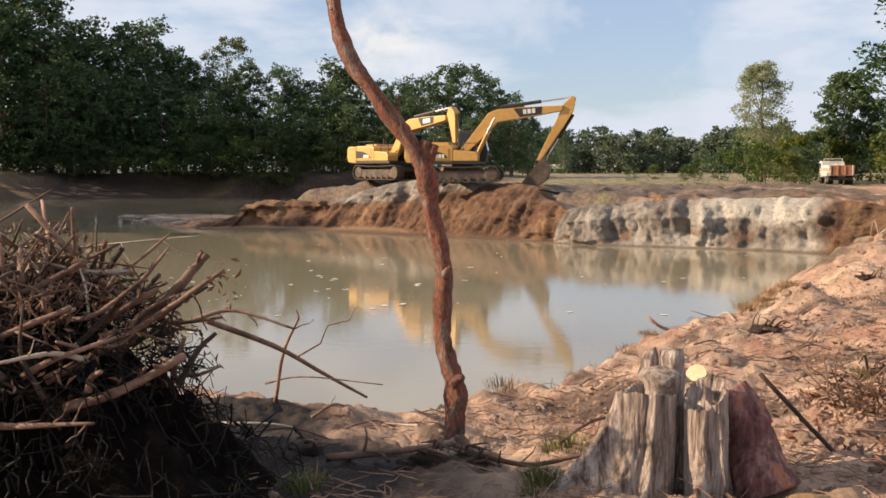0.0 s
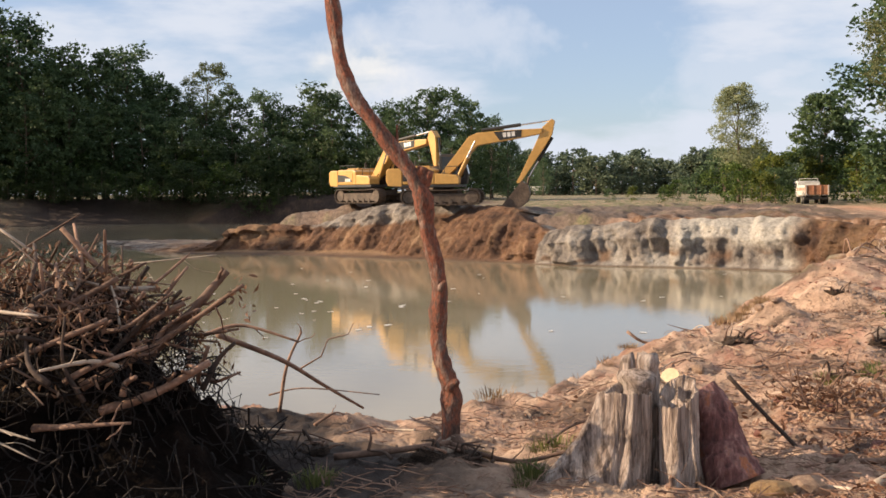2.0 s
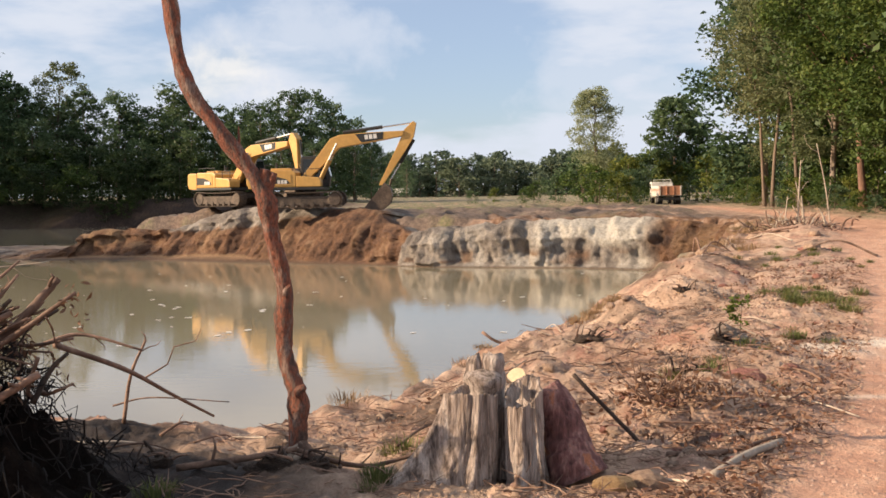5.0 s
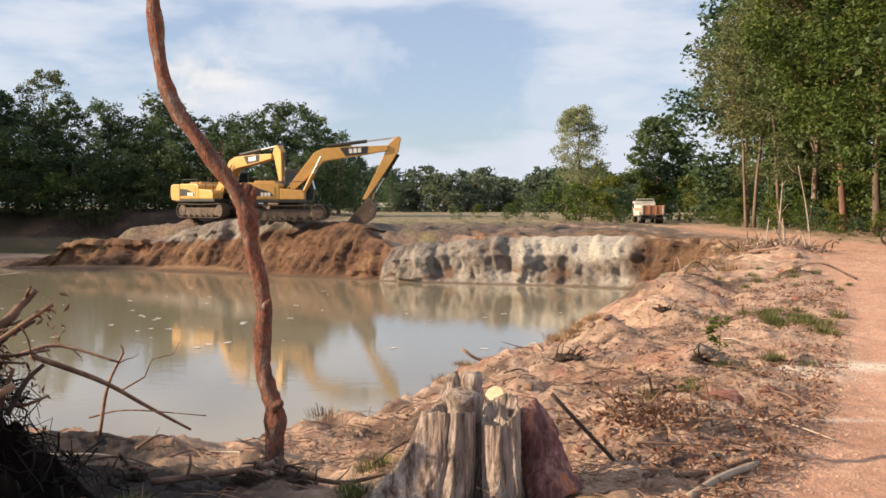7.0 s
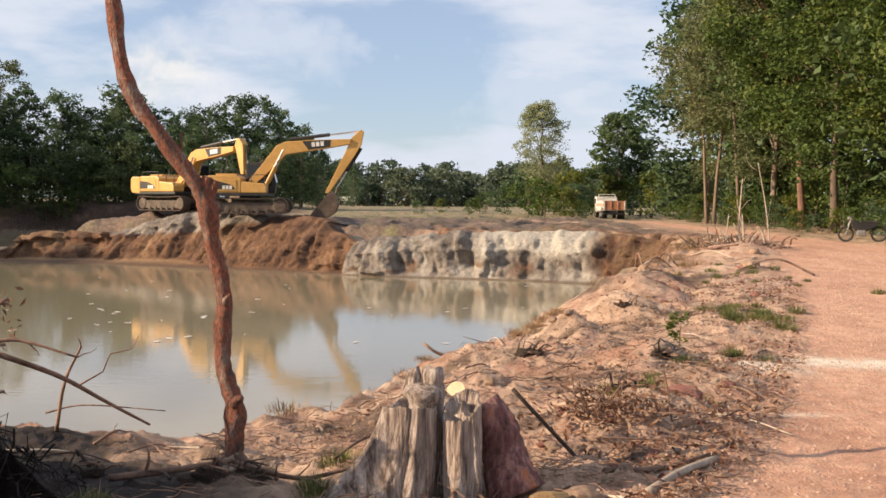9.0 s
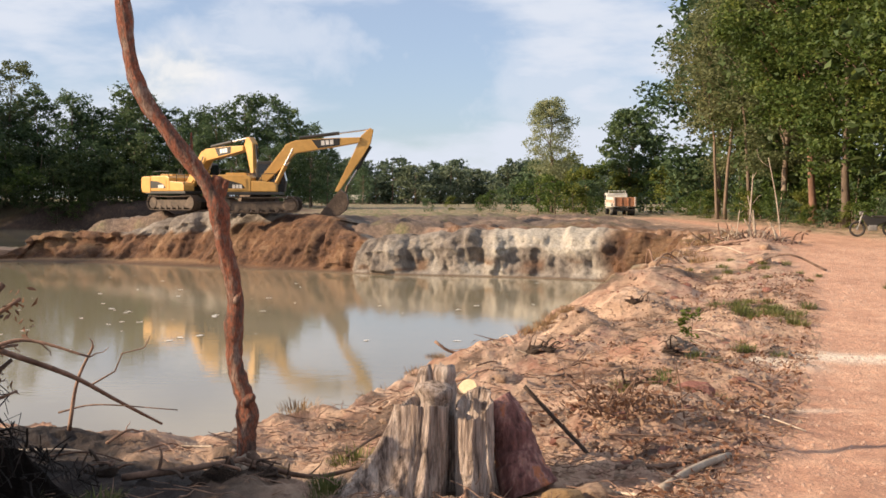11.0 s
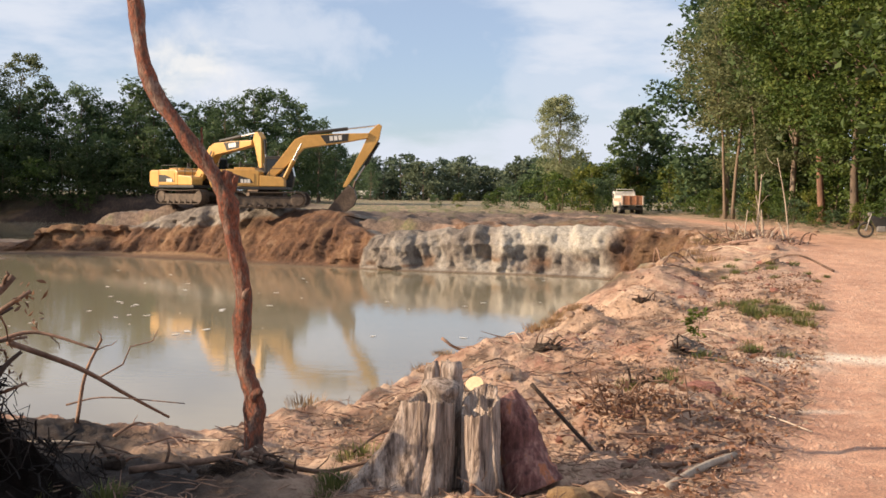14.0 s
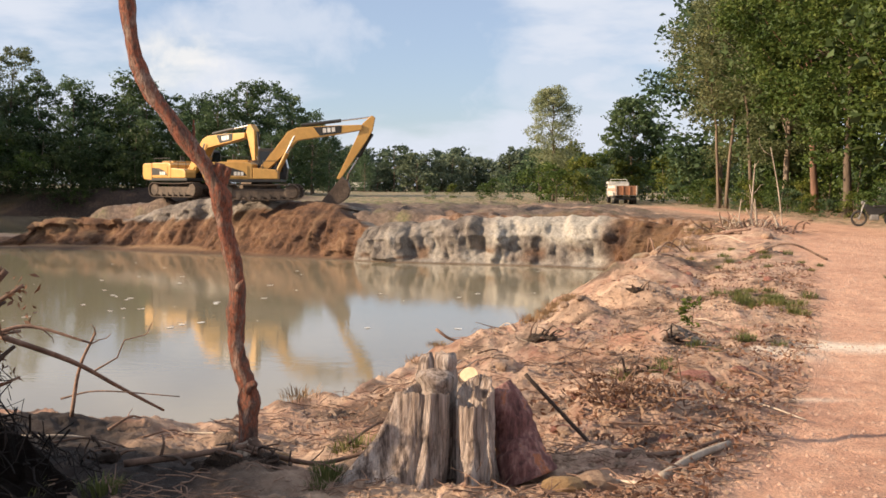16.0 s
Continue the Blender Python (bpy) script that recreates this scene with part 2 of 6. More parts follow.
HEAPS = [  # x, y, radius along x, along y, height: spoil and soil heaps on the land
    (-14.0, 67.0, 9.5, 5.5, 0.75), (-3.25, 5.55, 1.2, 0.75, 0.5), (2.75, 16.2, 0.8, 1.1, 0.42), (3.3, 18.7, 1.0, 1.3, 0.5), (1.75, 12.6, 0.5, 0.5, 0.22), (1.5, 8.2, 0.7, 0.7, 0.12),
    (1.75, 14.2, 0.45, 0.5, 0.30), (2.2, 11.0, 0.5, 0.4, 0.18), (1.35, 7.7, 0.45, 0.4, 0.12), (4.4, 22.5, 0.9, 1.3, 0.3), (9.6, 34.0, 1.2, 2.0, 0.35), (11.2, 39.0, 1.4, 2.5, 0.4), (0.3, 9.4, 0.9, 0.9, 0.15), (2.4, 9.4, 0.6, 0.5, 0.12), (0.95, 11.7, 1.1, 0.8, 0.26)]


def land_height(x, y):
    r = np.hypot(x, y)
    sd = rim_distance(x, y)
    near = 1 - smooth(12, 40, r)
    wob = fbm(x * 1.1, y * 1.1, 3, 3) * (0.25 * near + 0.12)
    sd = sd + wob
    edge = road_edge(y)
    road = smooth(-0.3, 0.5, x - edge - 0.25 * fbm(x * 0.8, y * 0.8, 9, 3)) * (1 - smooth(15.5, 17.5, x))
    z = 0.0 * x
    # the ground falls a little towards the lake, then breaks off
    z = z - 0.24 * (1 - smooth(0.0, 2.6, sd)) * (1 - smooth(20, 40, y))
    steep = 1.15 + 1.5 * smooth(20, 30, y)
    sd = sd + smooth(18, 26, y) * (x > 0) * (1.1 * fbm(x * 0.7, y * 0.7, 91, 4) + 0.5 * fbm(x * 2.2, y * 2.2, 92, 3))
    z = z + np.where(sd < 0, np.maximum(sd * steep, -3.6), 0)
    z = z + 0.10 * smooth(30, 60, y)
    for hx, hy, rx, ry, h in HEAPS:
        d = np.sqrt(((x - hx) / rx) ** 2 + ((y - hy) / ry) ** 2)
        z = z + h * (1 - smooth(0.0, 1.25, d)) * (1 + 0.25 * fbm(x * 2 / rx, y * 2 / ry, 5, 3))
    soft = 1 - 0.85 * road
    z = z + soft * (0.12 * fbm(x * 0.9, y * 0.9, 21, 3) + (0.030 * near + 0.055 + 0.08 * smooth(18, 28, y) * (1 - smooth(50, 60, y))) * fbm(x * (2.9 - 1.5 * smooth(16, 28, y)), y * (2.9 - 1.5 * smooth(16, 28, y)), 22, 4, 0.6) + (0.034 * fbm(x * 7, y * 7, 23, 4, 0.65) + 0.016 * fbm(x * 22, y * 22, 27, 2)) * near)
    z = z + 0.55 * fbm(x * 0.55, y * 0.55, 33, 5, 0.6) * smooth(48, 58, y) * (1 - smooth(85, 110, y)) * (x < 12)
    z = z + 0.012 * fbm(x * 6, y * 6, 24, 2) * road
    spit = smooth(21.5, 25.5, -x) * smooth(60, 64, y) * (1 - smooth(88, 92, y))
    z = np.where(sd > -0.6, z * (1 - spit) + (WATER + 0.16 + 0.10 * fbm(x * 1.3, y * 1.3, 35, 3)) * spit, z - 1.6 * spit)
    z = z - 0.035 * road
    z = z + (0.9 + 0.5 * fbm(x * 0.4, y * 0.4, 93, 4)) * smooth(-0.5, 1.5, sd) * smooth(112, 124, y) * smooth(12, 30, -x)
    far = smooth(160, 300, r)
    z = np.where(far > 0, z * (1 - far), z)
    return z, sd, road


def build_land():
    az = np.radians(np.concatenate([np.arange(-180, -40, 4), np.arange(-40, 36, 0.18), np.arange(36, 180, 4)]))
    rad = np.concatenate([np.arange(0, 4.4, 0.1), np.arange(4.4, 14, 0.052), np.arange(14, 24, 0.09), np.arange(24, 48, 0.3), np.arange(48, 82, 0.45),
                          np.arange(82, 140, 1.0), np.geomspace(140, 3500, 36)])
    rr, aa = np.meshgrid(rad, az, indexing="ij")
    x, y = rr * np.sin(aa), rr * np.cos(aa)
    z, sd, road = land_height(x, y)
    grass = smooth(0.05, 0.45, fbm(x * 0.45, y * 0.45, 41, 4) - 0.15 + 0.35 * smooth(75, 95, y) - 0.9 * road * (y < 60) - 0.5 * (1 - smooth(6, 20, y)))
    grass = np.maximum(grass, smooth(15.8, 17.5, x) * 0.7)
    red = smooth(-0.5, 0.4, fbm(x * 0.6, y * 0.6, 43, 3) + 0.4 * smooth(1.2, 3.0, x) * (y < 14)) * 0.8
    grass = np.maximum(grass, smooth(78, 92, y) * (1.5 + 0.4 * fbm(x * 0.12, y * 0.12, 45, 3)))
    grass = grass * (1 - smooth(100, 108, y) * (1 - smooth(9, 14, sd)) * smooth(8, 18, -x))
    red = np.maximum(red, (1 - smooth(-0.2, 0.5, sd)) * smooth(16, 24, y) * 0.9)
    # dark soil, with the brush pile's cast shadow put into its colour
    humus_shade = np.clip(1 - smooth(0.75, 1.25, np.hypot((x + 2.75) / 2.1, (y - 5.7) / 1.65) + 0.35 * fbm(x * 1.7, y * 1.7, 95, 4)), 0, 1)
    humus_shade = np.maximum(humus_shade, 1 - smooth(0.75, 1.2, np.hypot((x + 3.1) / 1.05, (y - 7.2) / 1.3) + 0.3 * fbm(x * 1.7, y * 1.7, 98, 4)))
    # the shade below the far woodland, painted on the bank
    humus_shade = np.maximum(humus_shade, 0.95 * smooth(95, 105, y) * (1 - smooth(9, 14, sd)) * smooth(8, 18, -x))
    # scattered dark soil patches, which also deepen the bank's shadow tones
    humus_shade = np.maximum(humus_shade, 0.72 * smooth(0.14, 0.36, fbm(x * 1.5, y * 1.5, 96, 5)) * (1 - road) * (y < 30))
    streak = 1.5 * np.exp(-(((x - 4.5) / 1.1) ** 2) ** 2 - ((y - 11.05 - 0.12 * np.sin(x * 2.2)) / 0.30) ** 2) + np.exp(-(((x - 2.9) / 0.7) ** 2) ** 2 - ((y - 10.6 - 0.2 * np.sin(x * 3)) / 0.3) ** 2) + 0.6 * np.exp(-(((x - 2.75) / 0.35) ** 2) ** 2 - ((y - 8.35) / 0.10) ** 2)
    streak = np.clip(streak * (0.85 + 0.5 * fbm(x * 5, y * 5, 97, 3)), 0, 1)
    grey = smooth(48, 53, y) * (1 - smooth(84, 100, y)) * smooth(-0.5, 0.1, fbm(x * 0.3, y * 0.3, 47, 4) + 0.25) * (1 - smooth(11, 14, x))
    grid = np.stack([x, y, z], -1)
    me = sheet_mesh("ground", grid, wrap=True, attrs={"road": road, "grass": grass, "red": red, "grey": grey, "humus_shade": humus_shade, "cut": smooth(18, 26, y) * (1 - smooth(-0.1, 0.7, sd - 2.6 * smooth(33, 42, y))) * (x > 0), "streak": streak}, mat=MAT["ground"])
    return tagged(new("ground", me), "sandy churned earth with a reddish gravel track beside the pit", "ground", kind="structure")


def ground_material():
    m, add, link, bsdf = principled("churned_earth")
    co = add("ShaderNodeTexCoord").outputs["Object"]
    broad = noise_node(add, link, co, 0.7, 5, 0.6)
    mid = noise_node(add, link, co, 5.0, 6, 0.65)
    fine = noise_node(add, link, co, 45.0, 5, 0.7)
    sand = ramp(add, link, broad, [(0.3, (0.46, 0.295, 0.19)), (0.52, (0.61, 0.43, 0.295)), (0.72, (0.70, 0.535, 0.385))])
    sand = mixed(add, link, 0.8, sand, ramp(add, link, mid, [(0.32, (0.42, 0.36, 0.32)), (0.55, (1, 1, 1)), (0.75, (1.15, 1.12, 1.08))]), "MULTIPLY")

    def attr(name):
        return add("ShaderNodeAttribute", attribute_name=name).outputs["Fac"]
    red = ramp(add, link, mid, [(0.3, (0.24, 0.095, 0.062)), (0.7, (0.44, 0.215, 0.15))])
    fac = add("ShaderNodeMath", operation="MULTIPLY")
    link(attr("red"), fac.inputs[0])
    link(ramp(add, link, noise_node(add, link, co, 2.4, 5, 0.7), [(0.42, (0, 0, 0)), (0.66, (1, 1, 1))]), fac.inputs[1])
    col = mixed(add, link, fac.outputs[0], sand, red)
    col = mixed(add, link, attr("grey"), col, ramp(add, link, mid, [(0.3, (0.075, 0.052, 0.040)), (0.55, (0.17, 0.125, 0.095)), (0.75, (0.29, 0.225, 0.175))]))
    track = ramp(add, link, mid, [(0.25, (0.50, 0.275, 0.18)), (0.5, (0.67, 0.41, 0.275)), (0.75, (0.77, 0.53, 0.37))])
    pebble = add("ShaderNodeTexVoronoi")
    pebble.inputs["Scale"].default_value = 55
    link(co, pebble.inputs["Vector"])
    track = mixed(add, link, 0.6, track, ramp(add, link, pebble.outputs["Distance"], [(0.1, (1.2, 1.12, 1.05)), (0.6, (0.72, 0.68, 0.66))]), "MULTIPLY")
    worn = noise_node(add, link, co, 0.9, 5, 0.62, (1.0, 0.45, 1.0))
    track = mixed(add, link, 0.85, track, ramp(add, link, worn, [(0.34, (0.80, 0.70, 0.66)), (0.5, (1.06, 1.02, 1.0)), (0.66, (1.2, 1.2, 1.18))]), "MULTIPLY")
    col = mixed(add, link, attr("road"), col, track)
    col = mixed(add, link, attr("streak"), col, (0.86, 0.74, 0.58))
    # near-black ramp for dark soil and the shadow painted with it
    col = mixed(add, link, attr("humus_shade"), col, ramp(add, link, mid, [(0.3, (0.012, 0.008, 0.006)), (0.55, (0.034, 0.021, 0.015)), (0.8, (0.085, 0.054, 0.037))]))
    col = mixed(add, link, attr("cut"), col, ramp(add, link, noise_node(add, link, co, 1.6, 6, 0.7), [(0.33, (0.07, 0.038, 0.023)), (0.47, (0.19, 0.105, 0.058)), (0.57, (0.28, 0.185, 0.125)), (0.70, (0.42, 0.34, 0.27))]))
    green = ramp(add, link, mid, [(0.3, (0.075, 0.085, 0.03)), (0.55, (0.17, 0.17, 0.07)), (0.8, (0.30, 0.25, 0.13))])
    gf = add("ShaderNodeMath", operation="MULTIPLY")
    link(attr("grass"), gf.inputs[0])
    link(ramp(add, link, noise_node(add, link, co, 1.6, 6, 0.7), [(0.38, (0, 0, 0)), (0.6, (1, 1, 1))]), gf.inputs[1])
    col = mixed(add, link, gf.outputs[0], col, green)
    col = mixed(add, link, 0.7, col, ramp(add, link, fine, [(0.3, (0.68, 0.66, 0.64)), (0.65, (1.1, 1.1, 1.1))]), "MULTIPLY")
    col = mixed(add, link, 1.0, col, (0.88, 0.862, 0.885), "MULTIPLY")
    link(col, bsdf.inputs["Base Color"])
    bsdf.inputs["Roughness"].default_value = 0.93
    tall = mixed(add, link, 0.35, mid, fine)
    bump(add, link, bsdf, tall, 1.0, 0.07)
    return m


def water_material():
    m, add, link, bsdf = principled("muddy_water")
    co = add("ShaderNodeTexCoord").outputs["Object"]
    col = ramp(add, link, noise_node(add, link, co, 0.06, 3), [(0.3, (0.22, 0.19, 0.125)), (0.7, (0.29, 0.255, 0.18))])
    link(col, bsdf.inputs["Base Color"])
    bsdf.inputs["Roughness"].default_value, bsdf.inputs["IOR"].default_value = 0.04, 1.33
    rip = noise_node(add, link, co, 1.5, 4, 0.6, (1.0, 2.2, 1.0))
    bump(add, link, bsdf, rip, 0.05, 0.05)
    return m


def bank_material():
    """Cut earth: orange clay, grey clay and pale sand, by the attributes clay and pale."""
    m, add, link, bsdf = principled("cut_earth")
    co = add("ShaderNodeTexCoord").outputs["Object"]
    mid = noise_node(add, link, co, 0.75, 8, 0.74, (1.0, 1.0, 0.6))
    fine = noise_node(add, link, co, 7.0, 6, 0.75)

    def attr(name):
        return add("ShaderNodeAttribute", attribute_name=name).outputs["Fac"]
    orange = ramp(add, link, mid, [(0.34, (0.070, 0.034, 0.020)), (0.45, (0.15, 0.075, 0.040)), (0.55, (0.245, 0.125, 0.063)), (0.68, (0.40, 0.25, 0.145))])
    grey = ramp(add, link, mid, [(0.34, (0.12, 0.098, 0.082)), (0.45, (0.26, 0.222, 0.188)), (0.54, (0.40, 0.350, 0.298)), (0.66, (0.60, 0.54, 0.46))])
    pale = ramp(add, link, fine, [(0.25, (0.50, 0.46, 0.39)), (0.7, (0.78, 0.73, 0.64))])
    col = mixed(add, link, attr("clay"), orange, grey)
    ochre = ramp(add, link, fine, [(0.25, (0.36, 0.21, 0.10)), (0.7, (0.62, 0.42, 0.23))])
    col = mixed(add, link, attr("pale"), col, mixed(add, link, attr("clay"), ochre, pale))
    col = mixed(add, link, attr("wet"), col, (0.16, 0.10, 0.06))
    col = mixed(add, link, 0.7, col, ramp(add, link, fine, [(0.3, (0.6, 0.58, 0.56)), (0.62, (1.1, 1.1, 1.1))]), "MULTIPLY")
    col = mixed(add, link, 1.0, col, (0.71, 0.70, 0.70), "MULTIPLY")
    link(col, bsdf.inputs["Base Color"])
    bsdf.inputs["Roughness"].default_value = 0.92
    bump(add, link, bsdf, mixed(add, link, 0.5, fine, noise_node(add, link, co, 2.4, 7, 0.7, (1.0, 1.0, 0.5))), 1.0, 0.28)
    return m


MAT = {"ground": ground_material(), "water": water_material(), "bank": bank_material()}

# the far cut bank: water-line x, y; top height; setback of the top; share of grey clay
BANK = [(-41, 80.6, -2.0, 1.0, 0.6), (-36, 74, -1.95, 1.4, 0.6), (-31.2, 67.8, -1.9, 1.8, 0.5), (-27.4, 65.2, -1.75, 2.2, 0.3), (-26.2, 64.6, -1.0, 2.6, 0.0), (-24.6, 64.4, -0.42, 2.8, 0.0), (-22.6, 64.0, -0.52, 2.8, 0.0),
        (-20.6, 63.2, -0.40, 3.2, 0.0), (-19.0, 62.4, 0.40, 4.2, 0.0), (-16.8, 61.2, 0.80, 4.4, 0.0), (-14.2, 59.9, 0.85, 4.6, 0.0), (-11.4, 58.7, 0.70, 4.4, 0.0),
        (-9.0, 57.4, 0.68, 4.2, 0.0), (-7.3, 56.5, 0.45, 3.8, 0.0), (-6.0, 56.0, -0.15, 2.6, 0.0), (-4.9, 55.4, -0.48, 1.3, 0.1), (-4.3, 54.9, -0.45, 1.3, 1.0), (-3.4, 54.3, -0.25, 1.4, 1.0),
        (-2.2, 53.7, -0.10, 1.7, 1.0), (0.5, 52.9, 0.10, 1.9, 1.0), (3.2, 52.1, 0.16, 1.9, 1.0), (5.7, 50.8, 0.14, 1.8, 1.0), (6.8, 50.0, 0.12, 1.8, 0.6), (7.6, 49.3, 0.05, 2.0, 0.2), (8.7, 48.4, 0.0, 2.0, 0.05), (9.8, 46.6, -0.05, 1.8, 0.05),
        (10.1, 43.5, -0.2, 1.5, 0.0), (9.0, 39, -0.4, 1.3, 0.1), (7.4, 34, -0.5, 1.2, 0.1)]


def build_bank():
    b = np.array(BANK)
    seg = np.r_[0, np.cumsum(np.hypot(*np.diff(b[:, :2], axis=0).T))]
    s = np.arange(0, seg[-1], 0.11)
    bx, by, top, back, clay = (np.interp(s, seg, b[:, k]) for k in range(5))
    for _ in range(3):
        bx[1:-1], by[1:-1] = (bx[:-2] + 2 * bx[1:-1] + bx[2:]) / 4, (by[:-2] + 2 * by[1:-1] + by[2:]) / 4
    tx, ty = np.gradient(bx), np.gradient(by)
    ln = np.hypot(tx, ty)
    nx, ny = -ty / ln, tx / ln      # away from the water
    v = np.concatenate([np.linspace(-0.12, 0, 3), np.linspace(0.015, 1.0, 44), np.linspace(1.03, 1.5, 14)])
    S, V = np.meshgrid(s, v, indexing="ij")
    rep = lambda q: q[:, None] + 0 * V
    rise = rep(top) - WATER
    crest = fbm(S * 0.55, 0 * S, 51, 3) * 0.22 + (0.5 - np.abs(fbm(S * 1.1, 0 * S, 52, 3))) * 0.26 - 0.1
    z = WATER + rise * np.clip(V, -0.2, 1) + crest * smooth(0.5, 1.0, V)
    grey = smooth(0.3, 0.7, rep(clay) + 0.15 * fbm(S * 0.8, V * 3, 55, 3))
    # orange spoil slopes evenly; grey clay stands steep with a ledge above a dark undercut
    steep = np.interp(np.clip(V, 0, 1).ravel(), [0, 0.05, 0.30, 0.52, 0.60, 0.66, 0.85, 1.0], [0, 0.12, 0.30, 0.37, 0.36, 0.46, 0.66, 1.0]).reshape(V.shape)
    loose = np.interp(np.clip(V, 0, 1).ravel(), [0, 0.05, 0.14, 0.35, 0.8, 1.0], [0, 0.20, 0.30, 0.42, 0.74, 1.0]).reshape(V.shape)
    out = rep(back) * (loose * (1 - grey) + steep * grey)
    rib = fbm(S * 1.5 + 0.5 * fbm(S * 0.4, V * 2, 60, 2), V * 0.9, 57, 4)
    lump = fbm(S * 2.4, V * rise * (2.2 - 1.5 * grey), 58, 4)
    body = smooth(0.0, 0.12, V) * (1 - 0.6 * smooth(0.9, 1.1, V))
    spur = np.abs(fbm(S * 0.42 + 0.25 * V, V * 0.5, 69, 4, 0.55)) - 0.22
    out = out + body * (grey * (1.2 * spur + 0.45 * rib + 0.22 * lump + 0.30 * (np.abs(fbm(S * 1.3 + 0.6 * V, V * 0.7, 63, 3)) - 0.2) + 0.36 * fbm(S * 2.2 + V, V * rise * 0.55, 64, 6, 0.72) + 0.10 * fbm(S * 5.5, V * rise * 4, 65, 3)) + (1 - grey) * (1.1 * spur + 0.45 * rib + 0.24 * lump + 0.40 * fbm(S * 2.2 + V, V * rise * 1.2, 66, 6, 0.75) + 0.12 * fbm(S * 6, V * rise * 5, 71, 3)))
    # a low beach at the foot of the orange block
    out = out + 1.5 * smooth(0.02, 0.07, V) * (1 - smooth(-16.5, -12.5, rep(bx))) * smooth(-27.5, -25.5, rep(bx)) * (1 - 0.5 * smooth(0.6, 1.0, V))
    out = out + np.where(V > 1, (V - 1) * 9, 0)
    z = z - np.where(V > 1, (V - 1) * 0.9, 0) + 0.06 * lump * body
    pts = np.stack([rep(bx) + rep(nx) * out, rep(by) + rep(ny) * out, z], -1)
    streak = fbm(S * 0.9, V * 1.5, 61, 3)
    pale = grey * smooth(0.50, 0.66, V + 0.22 * fbm(S * 0.8, V * 2, 70, 4)) * smooth(1.5, 2.6, rep(bx)) * (1 - smooth(6.3, 6.9, rep(bx))) * smooth(-0.55, 0.0, streak + 0.1)
    pale = np.maximum(pale, 0.75 * grey * smooth(0.12, 0.36, fbm(S * 0.75 + V, V * 1.2, 67, 4)) * smooth(-2.5, 0.5, rep(bx)))
    pale = np.maximum(pale, 0.35 * grey * smooth(0.05, 0.4, streak))
    line = np.interp(rep(bx).ravel(), [-21.5, -20.2, -19, -15, -12, -10], [1.1, 0.80, 0.62, 0.64, 0.84, 1.1]).reshape(V.shape)
    cap = smooth(-0.05, 0.04, V + 0.10 * lump + 0.06 * rib - line)
    rust = smooth(0.10, 0.30, fbm(S * 0.45, V * 1.5, 68, 3)) * (1 - smooth(0.25, 0.45, V)) * smooth(0.06, 0.12, V)
    clay_mix = np.maximum(grey * (1 - 0.85 * rust), cap)
    beach = (1 - smooth(0.07, 0.11, V)) * smooth(0.03, 0.05, V) * (1 - smooth(-16, -12, rep(bx)))
    ochre = (1 - smooth(-22.0, -19.5, rep(bx))) * smooth(-26.4, -25.6, rep(bx)) * smooth(0.3, 0.5, V) * smooth(-0.35, 0.15, streak) * 0.55
    tan = np.maximum((1 - grey) * (1 - cap) * np.maximum(smooth(0.15, 0.5, streak) * 0.22 * smooth(0.1, 0.4, V), ochre), 0.7 * beach)
    wet = (1 - smooth(0.015, 0.045, V)) * 0.8
    me = sheet_mesh("bank", pts, attrs={"clay": clay_mix, "pale": np.maximum(pale, tan), "wet": wet}, mat=MAT["bank"], flip=True, soft=False)
    return tagged(new("pit_bank", me), "cut bank of orange spoil and grey clay above the water", "bank", kind="structure")


build_land()
build_bank()
water = tagged(new("water", sheet_mesh("water", np.stack(np.meshgrid(np.linspace(-160, 12, 40), np.linspace(6, 140, 40), indexing="xy") + [np.full((40, 40), WATER)], -1), mat=MAT["water"])),
               "still brown-green water filling the dug pit", "water", kind="structure")


# ---- trees ----
def leaf_material(name, stops, through_light=0.35, clump_scale=0.55):
    m, add, link, bsdf = principled(name)
    geo = add("ShaderNodeNewGeometry")
    info = add("ShaderNodeObjectInfo")
    co = add("ShaderNodeTexCoord").outputs["Object"]
    clump = noise_node(add, link, co, clump_scale, 3, 0.6)
    tone = add("ShaderNodeMapRange")
    link(clump, tone.inputs["Value"])
    for k, v in zip(("From Min", "From Max", "To Min", "To Max"), (0.32, 0.68, 0.0, 0.62)):
        tone.inputs[k].default_value = v
    both = add("ShaderNodeMath", operation="MULTIPLY_ADD")
    link(geo.outputs["Random Per Island"], both.inputs[0])
    both.inputs[1].default_value = 0.38
    link(tone.outputs[0], both.inputs[2])
    col = ramp(add, link, both.outputs[0], stops)
    col = mixed(add, link, 1.0, col, ramp(add, link, info.outputs["Random"], [(0.0, (0.78, 0.84, 0.82)), (0.5, (1.0, 1.0, 1.0)), (1.0, (1.16, 1.10, 0.97))]), "MULTIPLY")
    link(col, bsdf.inputs["Base Color"])
    bsdf.inputs["Roughness"].default_value = 0.55
    bsdf.inputs["Specular IOR Level"].default_value = 0.25
    tr = add("ShaderNodeBsdfTranslucent")
    link(col, tr.inputs["Color"])
    mx = add("ShaderNodeMixShader")
    mx.inputs[0].default_value = through_light
    link(bsdf.outputs[0], mx.inputs[1])
    link(tr.outputs[0], mx.inputs[2])
    out = [n for n in m.node_tree.nodes if n.type == "OUTPUT_MATERIAL"][0]
    link(mx.outputs[0], out.inputs["Surface"])
    return m


